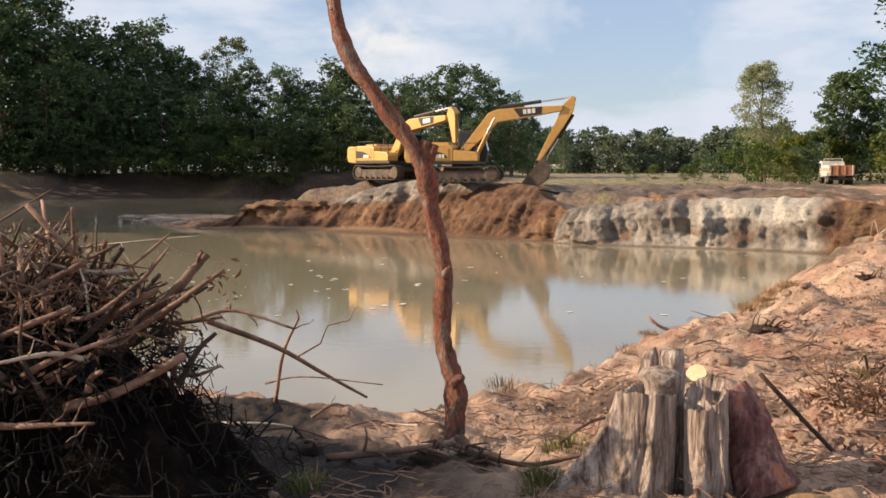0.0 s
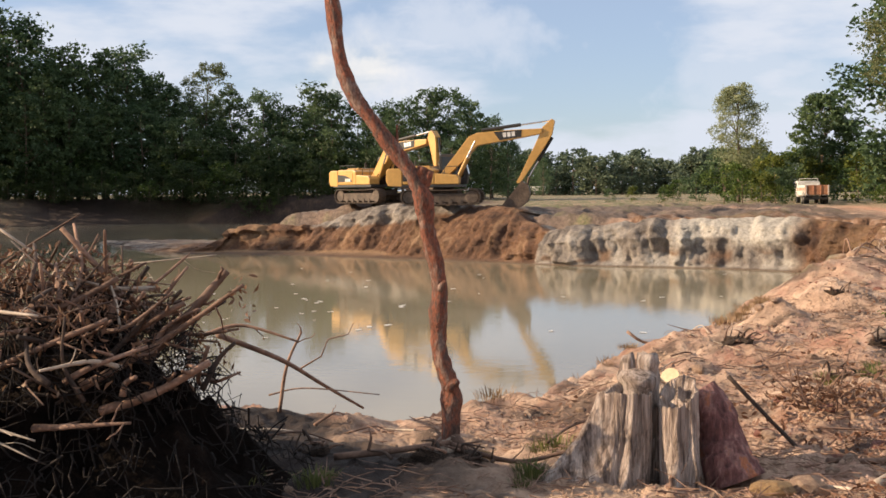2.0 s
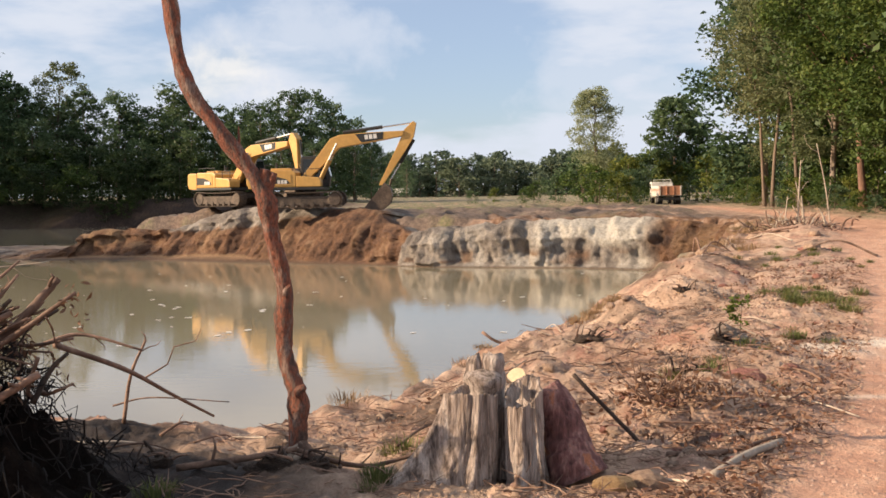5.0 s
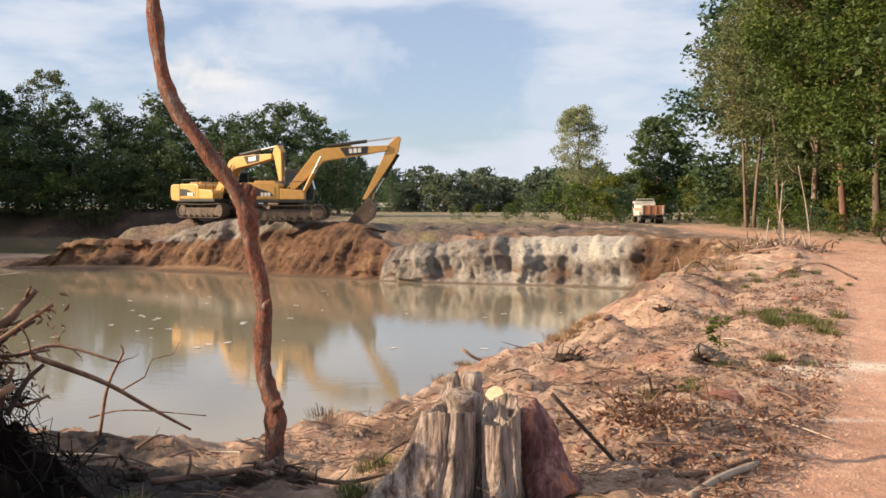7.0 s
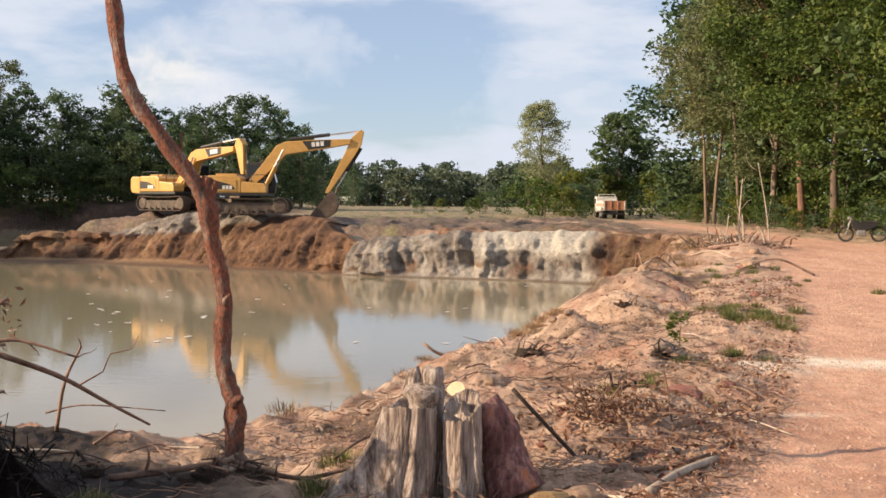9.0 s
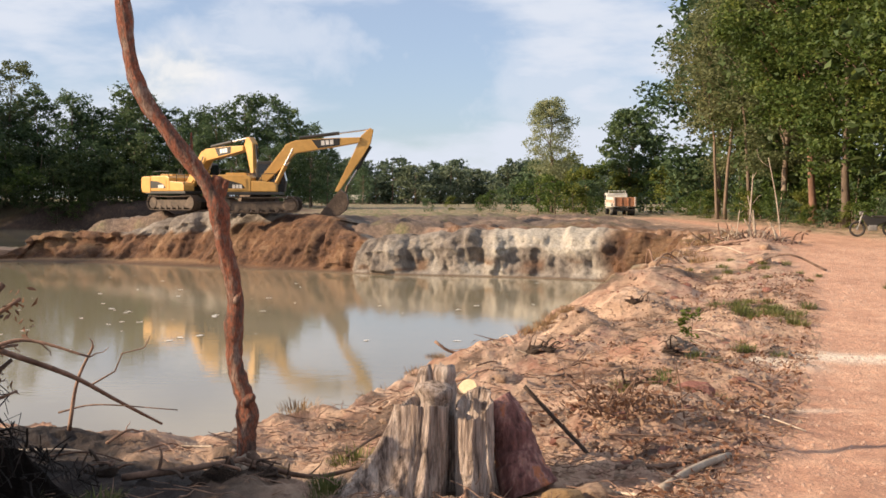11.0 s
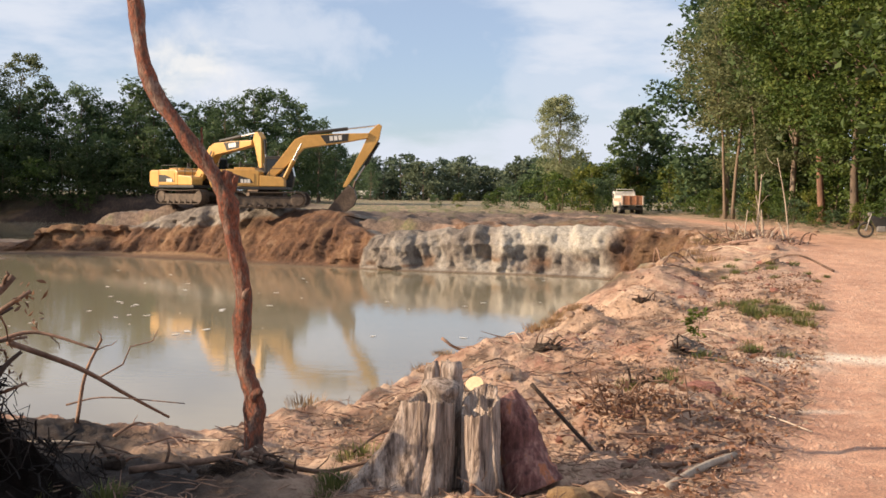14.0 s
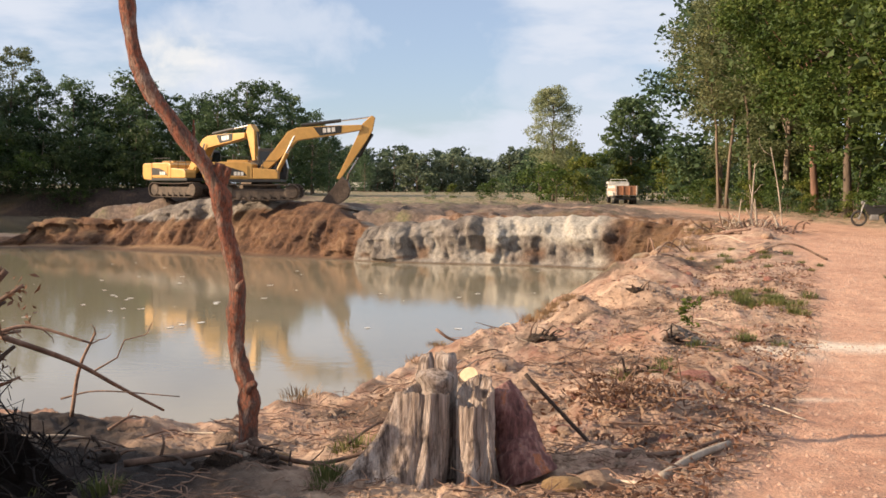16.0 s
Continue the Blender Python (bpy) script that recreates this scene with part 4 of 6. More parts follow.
def dead_pole():
    """A dead sapling that bends to one side, with peeling bark and broken stubs."""
    root = thing("dead_tree", "bare leaning dead sapling with peeling reddish bark", "dead tree", Matrix.Translation((-1.09, 6.2, min(gz(-1.09, 6.2), -0.02) - 0.05)))
    z0 = root.matrix_world.translation.z
    bends = [(-1.095, -0.12), (-1.105, -0.03), (-1.123, 0.117), (-1.119, 0.279), (-1.118, 0.40), (-1.150, 0.515), (-1.188, 0.64), (-1.194, 0.76), (-1.190, 0.88), (-1.180, 1.023), (-1.205, 1.19), (-1.240, 1.34), (-1.258, 1.50), (-1.290, 1.61),
             (-1.36, 1.73), (-1.44, 1.838), (-1.545, 1.99), (-1.645, 2.12), (-1.715, 2.28), (-1.752, 2.47), (-1.775, 2.65), (-1.79, 2.80), (-1.80, 3.00), (-1.795, 3.25)]
    line = smooth_line([(x + 1.085, 0.05 * math.sin(z * 2.1), z - z0) for x, z in bends], 110)
    s = np.linspace(0, 1, 110)
    r = 0.053 - 0.014 * s + 0.013 * np.exp(-((s - 0.165) / 0.022) ** 2) + 0.012 * np.exp(-((s - 0.53) / 0.025) ** 2) + 0.02 * np.exp(-s * 40) + 0.003 * np.sin(s * 60)
    v, q = tube_arrays(line, r, 24, 0.26, 3)
    part("trunk", raw_mesh("trunk", v, q, mat=MAT["pole"], soft=True), None, root)
    for (x0, za), (x1, zb), ra, rb in (((-1.262, 1.57), (-1.215, 1.70), 0.034, 0.022), ((-1.29, 1.60), (-1.262, 1.72), 0.036, 0.030), ((-1.42, 1.80), (-1.408, 1.965), 0.014, 0.004), ((-1.17, 1.00), (-1.135, 1.06), 0.02, 0.008),
                                       ((-1.12, 0.42), (-1.066, 0.475), 0.034, 0.018)):
        v, q = tube_arrays(bent_line((x0 + 1.085, 0.0, za - z0), (x1 + 1.085, -0.02, zb - z0), 6, 0.006, 5), np.linspace(ra, rb, 6), 8, 0.15, 4)
        part("stub", raw_mesh("stub", v, q, mat=MAT["pole"], soft=True), None, root, "broken branch stub")
    rng = np.random.RandomState(21)
    for i, (turn, reach, thick) in enumerate(((-150, 0.26, 0.042), (-105, 0.22, 0.036), (-60, 0.24, 0.040), (-15, 0.30, 0.030), (160, 0.32, 0.032))):
        c, d = math.cos(math.radians(turn)), math.sin(math.radians(turn))
        line = smooth_line([(-0.01, 0.0, 0.20), (c * reach * 0.4, d * reach * 0.4, 0.13 + 0.03 * rng.randn()), (c * reach, d * reach, -0.04)], 14)
        v, q = tube_arrays(line, np.linspace(thick, thick * 0.55, 14), 10, 0.4, 30 + i)
        part("root", raw_mesh("root", v, q, mat=MAT["stick_pale" if i in (0, 1) else "stick"], soft=True), None, root, "gnarled broken root")
    return root


def stump():
    """An old grey stump with fluted sides, spreading roots and a broken, hollow top."""
    base = Vector((0.02, 5.95, -0.09))
    root = thing("tree_stump", "weathered grey hollow tree stump with spreading roots", "tree stump", Matrix.Translation(base))
    def lobe(at, r_foot, r_top, lean, roots, rim, seed, squeeze=1.0):
        """One fluted column of the stump. roots: direction in degrees (-90 towards the track), reach, width, fall; rim: height at right, front and back."""
        a = np.linspace(0, 2 * np.pi, 140, endpoint=False) + np.pi / 2
        v = np.linspace(0, 1, 48)
        A, U = np.meshgrid(a, np.r_[v, np.ones(9)])
        inner = np.r_[np.zeros(48), np.linspace(0.12, 1, 9)][:, None] + 0 * A
        r = r_top + (r_foot - r_top) * (1 - U) ** 1.7
        for d, reach, wide, fall in roots:
            r = r + reach * np.exp(-(np.angle(np.exp(1j * (A - math.radians(d)))) / wide) ** 2 - U * fall)
        twist = A + 0.15 * fbm(A * 1.5, U * 2, seed + 3, 2)
        r = r * (1 + 0.10 * fbm(A * 2.0, U * 1.3, seed, 3)) + 0.007 * fbm(twist * 11, U * 1.6, seed + 1, 4) + 0.005 * fbm(twist * 30, U * 4, seed + 2, 3)
        r = r - 0.012 * smooth(0.60, 0.82, vnoise(twist * 6.5, U * 1.4 + 3, seed + 4)) - 0.008 * smooth(0.6, 0.8, vnoise(twist * 22, U * 12, seed + 6)) * (U < 0.7)
        right, front, back = rim
        top = front + (right - front) * np.clip(np.cos(A), 0, 1) + (back - front) * np.clip(np.sin(A), 0, 1) + 0.014 * fbm(A * 3, 0 * A, seed + 5, 3) + 0.007 * fbm(A * 12, 0 * A, seed + 7, 2)
        z = U * (top + 0.05) - 0.05
        z = z - inner * (1 - inner) * 0.10 - 0.05 * smooth(0.1, 0.4, inner) + 0.03 * fbm(A * 5, inner * 4, seed + 8, 3) * smooth(0, 0.3, inner)
        r = r * (1 - inner) + 0.001
        x = at[0] + lean[0] * (1 - U) ** 1.6 + r * np.cos(A)
        y = at[1] + lean[1] * (1 - U) ** 1.6 + r * np.sin(A) * squeeze
        return sheet_mesh("stump_lobe", np.stack([x, y, z], -1), wrap=True, mat=MAT["grey_wood"])
    part("stump_lobe", lobe((-0.105, -0.02), 0.175, 0.110, (-0.08, -0.03), ((200, 0.50, 0.36, 1.9), (-84, 0.13, 0.15, 3.2), (-125, 0.12, 0.26, 2.6), (120, 0.12, 0.4, 3.0)), (0.56, 0.575, 0.60), 71), None, root)
    part("stump_lobe", lobe((0.145, -0.04), 0.106, 0.102, (0.015, -0.05), ((-98, 0.13, 0.24, 3.0), (-50, 0.12, 0.22, 3.2), (40, 0.10, 0.4, 3.0)), (0.585, 0.505, 0.63), 171), None, root)
    part("stump_lobe", lobe((0.02, 0.17), 0.20, 0.150, (0.0, 0.03), ((60, 0.15, 0.4, 3.0), (130, 0.15, 0.4, 3.0)), (0.52, 0.46, 0.55), 271), None, root)
    # two broken blocks of wood standing up at the back of the rim
    for x, y, w, h0, h1, seed in ((-0.07, 0.07, 0.092, 0.40, 0.66, 3), (-0.01, 0.13, 0.068, 0.45, 0.75, 8), (-0.12, 0.13, 0.050, 0.45, 0.74, 12)):
        n, sd = 9, 14
        line = np.c_[np.full(n, x), np.full(n, y), np.linspace(h0, h1, n)]
        vv, qq = tube_arrays(line, w * (1 + 0.15 * np.sin(np.linspace(0, 5, n) + seed)) * np.r_[np.ones(n - 1), 0.75], sd, 0.35, seed)
        vv[:, 2] += 0.03 * fbm(vv[:, 0] * 30, vv[:, 1] * 30, seed, 2) * (vv[:, 2] > h1 - 0.06)
        part("broken_block", raw_mesh("broken_block", vv, qq, mat=MAT["grey_wood"], soft=False), None, root)
    return root


def red_butt():
    """A reddish rotten butt of wood that leans on the stump."""
    a, b = np.array([0.29, 6.14, 0.45]), np.array([0.47, 6.00, -0.03])
    n = 26
    line = bent_line(b, a, n, 0.012, 3)
    v, q = tube_arrays(line, np.linspace(0.160, 0.098, n) * (1 + 0.04 * np.sin(np.linspace(0, 9, n))), 26, 0.16, 9)
    tagged(new("rotten_log", raw_mesh("rotten_log", v, q, mat=MAT["red_wood"], soft=True)), "reddish rotten butt of wood leaning beside the grey stump", "log")


def cut_log():
    root = thing("cut_log", "short log with a fresh yellow cut face behind the stump", "log", Matrix.Translation((0.145, 6.42, gz(0.145, 6.42))))
    line = np.linspace((0.04, 0.16, 0.05), (0.0, -0.01, 0.495), 14)
    v, q = tube_arrays(line, np.full(14, 0.062), 18, 0.10, 5, caps=False)
    part("bark", raw_mesh("bark", v, q, mat=MAT["stick"], soft=True), None, root)
    bm = bmesh.new()
    bmesh.ops.create_cone(bm, cap_ends=True, segments=20, radius1=0.060, radius2=0.058, depth=0.012)
    d = Vector(line[-1] - line[0]).normalized()
    bm.transform(Matrix.Translation(line[-1]) @ Matrix.Rotation(-0.45, 4, "Y") @ Matrix.Rotation(0.5, 4, "X") @ d.to_track_quat("Z", "Y").to_matrix().to_4x4())
    part("cut_face", bm, MAT["cut_wood"], root, "fresh pale yellow cut face")


def brush_pile():
    """A heap of grubbed-out roots and branches on earth with its shade painted in."""
    rng = np.random.RandomState(12)
    cx, cy = -3.15, 5.40
    root = thing("brush_pile", "tangled heap of dead branches and roots on earth coloured as shaded", "brush pile", Matrix.Translation((cx, cy, gz(cx, cy))))
    z0 = gz(cx, cy)
    ax, ay, hh = 1.08, 0.85, 0.62
    n, k = 40, 72
    R, A = np.meshgrid(np.linspace(0, 1, n), np.linspace(0, 2 * np.pi, k, endpoint=False), indexing="ij")
    x, y = ax * 1.22 * R * np.cos(A) + 0.04, ay * 1.25 * R * np.sin(A)
    under = ground_z((cx + x).ravel(), (cy + y).ravel()).reshape(x.shape) - z0
    z = under - 0.06 + 0.50 * (1 - R ** 2.0) * (1 + 0.5 * fbm(x * 3, y * 3, 5, 4)) + 0.20 * fbm(x * 9, y * 9, 6, 4) * (1 - R ** 4)
    part("earth_core", sheet_mesh("earth_core", np.stack([x, y, z], -1), wrap=True, mat=MAT["core_shade"], flip=True), None, root, "earth and matted roots with shade put into the colour")
    # an unseen run of the heap, added beside the path to shade its low front
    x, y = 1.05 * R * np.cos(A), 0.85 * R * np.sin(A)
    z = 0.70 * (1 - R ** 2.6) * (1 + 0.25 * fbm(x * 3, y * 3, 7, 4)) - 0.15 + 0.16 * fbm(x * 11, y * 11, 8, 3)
    part("earth_core", sheet_mesh("earth_core", np.stack([x - 1.6, y - 0.9, z], -1), wrap=True, mat=MAT["core_shade"], flip=True), None, root, "earth and matted roots with shade put into the colour")
    named = [  # the large limbs, from inside the heap outwards
        ((0.55, -0.1, 0.25), (0.98, 0.0, 0.72), 0.040, 0.030), ((0.30, -0.30, 0.15), (1.12, -0.15, 0.66), 0.034, 0.016), ((0.45, -0.4, 0.05), (1.02, -0.38, 0.30), 0.035, 0.03),
        ((-0.9, -0.6, 0.05), (-0.25, -0.55, 0.75), 0.026, 0.012), ((-1.1, -0.5, 0.45), (0.1, -0.7, 0.32), 0.018, 0.008), ((-0.9, -0.72, 0.42), (0.30, -0.75, -0.12), 0.017, 0.006),
        ((-0.8, 0.3, 0.5), (-0.1, 0.5, 1.02), 0.02, 0.006), ((-0.6, 0.3, 0.6), (0.75, 0.45, 0.78), 0.014, 0.004), ((-1.0, 0.0, 0.6), (-0.35, 0.1, 0.95), 0.022, 0.008), ((-0.2, -0.5, 0.2), (0.55, -0.5, 0.52), 0.028, 0.02),
        ((-0.5, -0.6, 0.2), (-0.15, -0.75, 0.5), 0.03, 0.022), ((-0.4, -0.7, 0.15), (0.35, -0.85, 0.0), 0.02, 0.008), ((0.2, -0.6, 0.0), (0.75, -0.7, 0.06), 0.026, 0.012), ((-1.4, 0.3, 0.7), (-0.75, 0.2, 1.13), 0.016, 0.01)]
    for i, (a, b, r0, r1) in enumerate(named):
        me = branch_mesh("branch", [a, (np.array(a) + b) / 2 + rng.randn(3) * 0.04, b], r0 * 0.72, r1 * 0.6, "stick_pale" if i in (4, 5, 7, 11) else "stick", n=20, rough=0.3, seed=i, twigs=4)
        part("branch", me, None, root)
    for i in range(170):
        a = rng.rand() * 2 * np.pi
        q = math.sqrt(rng.rand()) * 0.88
        p = np.array([ax * q * math.cos(a), ay * q * math.sin(a), 0])
        p[2] = (hh + 0.12) * (1 - q ** 2.4) * rng.uniform(0.75, 1.05)
        d = np.array([rng.uniform(-0.3, 1.0), rng.uniform(-0.8, 0.5), rng.uniform(-0.15, 0.75)])
        d /= np.linalg.norm(d)
        ln = rng.uniform(0.25, 0.7) * (1 - 0.45 * q)
        r = rng.uniform(0.006, 0.021)
        me = branch_mesh("branch", [p - d * ln * 0.4, p + rng.randn(3) * 0.04, p + d * ln * 0.6], r, r * rng.uniform(0.3, 0.8), "stick_pale" if rng.rand() < 0.12 else "stick" if rng.rand() < 0.72 else "stick_dark", n=8, sides=6, rough=0.25, seed=100 + i, twigs=1)
        part("branch", me, None, root)
    pieces, roots = [], []
    for i in range(1300):
        a = rng.rand() * 2 * np.pi
        q = math.sqrt(rng.rand()) * 0.92
        # outer pieces and every third one get the shade-painted root colour
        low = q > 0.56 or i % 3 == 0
        p = np.array([ax * q * math.cos(a) * 0.95 - 0.05, ay * q * math.sin(a), 0])
        p[2] = (hh + 0.10) * (1 - q ** 2.2) * rng.uniform(0.70, 1.05) - 0.02
        d = rng.randn(3) * np.array([0.8, 0.6, 0.8])
        d /= np.linalg.norm(d)
        ln = rng.uniform(0.08, 0.38)
        r = rng.uniform(0.0016, 0.0055)
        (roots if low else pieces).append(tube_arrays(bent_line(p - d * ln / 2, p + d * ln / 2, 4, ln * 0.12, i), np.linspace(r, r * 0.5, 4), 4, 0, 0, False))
    ang, out = rng.rand(500) * 2 * np.pi, 0.55 + 0.62 * rng.rand(500)
    sx, sy = ax * 1.1 * out * np.cos(ang), ay * 1.12 * out * np.sin(ang)
    sz = ground_z(cx + sx, cy + sy) - z0 + 0.42 * np.clip(1 - (out / 1.2) ** 2, 0, 1)
    for i in range(500):
        d = np.array([math.cos(ang[i]) * 0.5, math.sin(ang[i]) * 0.5, -0.6]) + rng.randn(3) * 0.5
        d *= rng.uniform(0.08, 0.34) / np.linalg.norm(d)
        p = np.array([sx[i], sy[i], sz[i] + 0.04])
        r = rng.uniform(0.002, 0.007)
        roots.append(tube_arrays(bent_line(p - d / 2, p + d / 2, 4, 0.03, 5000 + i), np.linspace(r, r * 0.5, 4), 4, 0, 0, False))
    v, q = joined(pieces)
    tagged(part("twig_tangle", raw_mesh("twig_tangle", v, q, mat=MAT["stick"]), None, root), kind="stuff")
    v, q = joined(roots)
    tagged(part("root_tangle", raw_mesh("root_tangle", v, q, mat=MAT["root_shade"]), None, root, "earthy roots with shade put into the colour"), kind="stuff")
    c = np.stack([rng.normal(0.0, 0.52, 1200), rng.normal(-0.1, 0.42, 1200), np.zeros(1200)], -1)
    c[:, 2] = (hh + 0.16) * np.clip(1 - (c[:, 0] / ax) ** 2 - (c[:, 1] / ay) ** 2, 0, 1) * rng.uniform(0.75, 1.08, 1200) + 0.05
    c = c[(c[:, 0] / ax) ** 2 + (c[:, 1] / ay) ** 2 < 0.85]
    hang = np.array([1.10, -0.14, 0.60]) + rng.randn(26, 3) * np.array([0.05, 0.03, 0.05])
    v, q = leaf_quads(np.vstack([c, hang]), 0.040, rng, 0.8, 0.2)
    tagged(part("leaf_mass", raw_mesh("leaf_mass", v, q, mat=MAT["dry_leaf"]), None, root), kind="stuff")


def on_ground(points, lift=0.01):
    return [(x, y, gz(x, y) + lift + dz) for x, y, dz in points]


dead_pole()
stump()
red_butt()
cut_log()
brush_pile()
LONG = "long thin dead branch reaching from the brush pile"
loose_branch([(-2.85, 7.0, 0.62), (-2.6, 7.6, 0.36), (-2.48, 8.3, 0.05), (-2.33, 9.0, -0.27)], 0.021, 0.011, label=LONG, seed=1, twigs=1)
loose_branch([(-3.0, 7.1, 0.60), (-2.75, 7.2, 0.66), (-2.34, 7.2, 0.55)], 0.017, 0.008, label=LONG, seed=2, twigs=2)
loose_branch([(-2.70, 7.85, -0.08), (-2.62, 7.8, 0.28), (-2.50, 7.8, 0.54)], 0.016, 0.009, label="dead forked branch standing on the bank", seed=3, twigs=3)
loose_branch([(-2.9, 8.2, -0.02), (-2.6, 8.2, 0.04), (-2.0, 8.2, 0.0)], 0.008, 0.004, label="thin dead twig lying on the bank", seed=4)
loose_branch([(0.50, 6.7, 0.44), (0.70, 6.66, 0.23), (0.98, 6.58, -0.06)], 0.014, 0.012, mat="stick_dark", label="thin dark branch leaning on the ground beside the stump", seed=5)
loose_branch(on_ground([(1.17, 5.86, 0.02), (1.45, 6.25, 0.02), (1.74, 6.6, 0.02)]), 0.030, 0.022, "stick_pale", "bleached pole lying at the edge of the track", seed=6)
loose_branch(on_ground([(1.0, 6.25, 0.01), (1.35, 6.4, 0.01), (1.72, 6.68, 0.01)]), 0.020, 0.012, label="brown stick lying at the edge of the track", seed=7)
loose_branch([(-0.09, 12.0, 0.02), (0.1, 12.0, -0.1), (0.45, 12.0, -0.13), (0.95, 12.0, -0.18), (1.4, 12.0, -0.26)], 0.018, 0.012, label="bent dead branch lying along the water's edge", seed=8, twigs=2)
loose_branch(on_ground([(-1.1, 6.05, 0.05), (-0.75, 6.25, 0.05), (-0.4, 6.3, 0.04), (-0.1, 6.4, 0.03)]), 0.016, 0.010, label="dead branch lying at the foot of the sapling", seed=9, twigs=2)
loose_branch(on_ground([(-1.75, 5.9, 0.04), (-1.45, 6.0, 0.05), (-1.1, 6.05, 0.06)]), 0.022, 0.016, label="dead branch lying at the foot of the sapling", seed=10, twigs=2)
loose_branch(on_ground([(-0.62, 6.9, 0.02), (-0.45, 7.25, 0.12), (-0.2, 7.6, 0.04)]), 0.012, 0.006, label="thin dead twig lying on the bank", seed=11, twigs=2)
rng_n = np.random.RandomState(31)
for i in range(46):
    y = rng_n.uniform(5.6, 13)
    x = rng_n.uniform(-2.6, road_edge(y) + 0.2) if y < 8.3 else rng_n.uniform(np.interp(y, [8.3, 10, 12, 14], [-1.2, -0.5, 0.3, 1.4]), road_edge(y))
    a = rng_n.rand() * np.pi
    ln = rng_n.uniform(0.2, 0.75)
    dx, dy = math.cos(a) * ln / 2, math.sin(a) * ln / 2
    r = rng_n.uniform(0.005, 0.014)
    loose_branch(on_ground([(x - dx, y - dy, 0.01), (x + 0.03, y, rng_n.uniform(0.01, 0.06)), (x + dx, y + dy, 0.015)]), r, r * 0.5, "stick_pale" if i % 4 == 0 else "stick", "small dead stick lying on the earth", "loose sticks", 200 + i, 1, "stick")


def stone_mesh(name, seed, mat, fineness=2, rugged=0.34):
    bm = bmesh.new()
    bmesh.ops.create_icosphere(bm, subdivisions=fineness, radius=1.0)
    rng = np.random.RandomState(seed)
    off = Vector(rng.rand(3) * 50)
    for v in bm.verts:
        k = 1 + rugged * noise.noise(v.co * 1.1 + off) + 0.45 * rugged * noise.noise(v.co * 3.1 + off) + 0.2 * rugged * noise.noise(v.co * 8.0 + off)
        v.co = Vector((v.co.x * k, v.co.y * k * 0.8, max(v.co.z * k * 0.62, -0.35)))
    me = bpy.data.meshes.new(name)
    bm.to_mesh(me)
    bm.free()
    me.materials.append(MAT[mat])
    return me


stones = [stone_mesh("rock", s, "laterite") for s in range(4)] + [stone_mesh("clod", s, "clod") for s in range(4, 8)]
for i in range(110):
    y = rng_n.uniform(5.4, 26) if i > 40 else rng_n.uniform(5.3, 9.5)
    lo = np.interp(y, [5, 8.2, 9, 12, 15.5, 18, 23, 30], [-2.2, -1.5, -1.0, 0.3, 1.8, 2.4, 4.2, 5.6])
    x = rng_n.uniform(lo + 0.15, road_edge(y) + 0.1) if i % 3 else rng_n.uniform(max(lo, road_edge(y) - 1.4), road_edge(y))
    s = rng_n.uniform(0.02, 0.055) * (1 + 0.03 * y)
    rock = (x > 0.6 and i % 2 == 0)
    ob = new("rock" if rock else "clod", stones[(i % 4) + (0 if rock else 4)])
    ob.matrix_world = Matrix.Translation((x, y, gz(x, y) + s * 0.12)) @ Matrix.Rotation(i * 1.1, 4, "Z") @ Matrix.Diagonal((s * 1.2, s, s * rng_n.uniform(0.7, 1.2), 1))
    tagged(ob, "reddish laterite rock lying beside the track" if rock else "dry earth clod lying on the bank", "rock" if rock else "clod", "loose rocks" if rock else "earth clods")
for x, y, s, mat, lab in ((0.62, 5.65, 0.09, "ochre", "ochre rock beside the stump"), (0.82, 5.75, 0.10, "clod", "grey-brown rock beside the stump"), (-1.28, 6.3, 0.07, "ochre", "ochre clod at the foot of the sapling"),
                          (-0.98, 6.32, 0.07, "ochre", "ochre clod at the foot of the sapling"), (1.95, 8.6, 0.16, "laterite", "large reddish rock beside the track")):
    ob = new("rock", stone_mesh("rock", int(s * 1000) + int(x * 10), mat))
    ob.matrix_world = Matrix.Translation((x, y, gz(x, y) + s * 0.2)) @ Matrix.Diagonal((s * 1.3, s, s, 1))
    tagged(ob, lab, "rock", "loose rocks")


def root_clump(x, y, size, seed):
    """A clod of dark earth held by broken roots."""
    rng = np.random.RandomState(seed)
    root = thing("root_clump", "dark clump of earth and broken roots on the bank", "root clump", Matrix.Translation((x, y, gz(x, y))), "root clumps")
    me = stone_mesh("clump", seed, "dark_earth", 3, 0.95)
    part("clump", me, None, root, place=Matrix.Translation((0, 0, size * 0.10)) @ Matrix.Diagonal((size * 1.0, size * 0.7, size * 0.7, 1)))
    for i in range(9):
        p = np.array([rng.normal(0, size * 0.7), rng.normal(0, size * 0.4), size * rng.uniform(0.1, 0.6)])
        d = np.array([rng.randn(), rng.randn() * 0.6, rng.uniform(0.0, 0.8)])
        d *= size * rng.uniform(0.7, 1.6) / np.linalg.norm(d)
        part("broken_root", branch_mesh("broken_root", [p, p + d * 0.5 + rng.randn(3) * 0.03, p + d], 0.012, 0.004, "stick_dark" if i % 3 else "stick", n=6, sides=5, seed=seed * 50 + i, twigs=1), None, root)


for i, (x, y, s) in enumerate(((1.02, 11.35, 0.12), (1.5, 8.5, 0.08), (2.75, 15.6, 0.10), (-1.95, 6.2, 0.10), (-1.22, 5.9, 0.13), (-1.0, 6.02, 0.10), (2.25, 10.7, 0.09), (1.75, 9.2, 0.09))):
    root_clump(x, y, s, 20 + i)


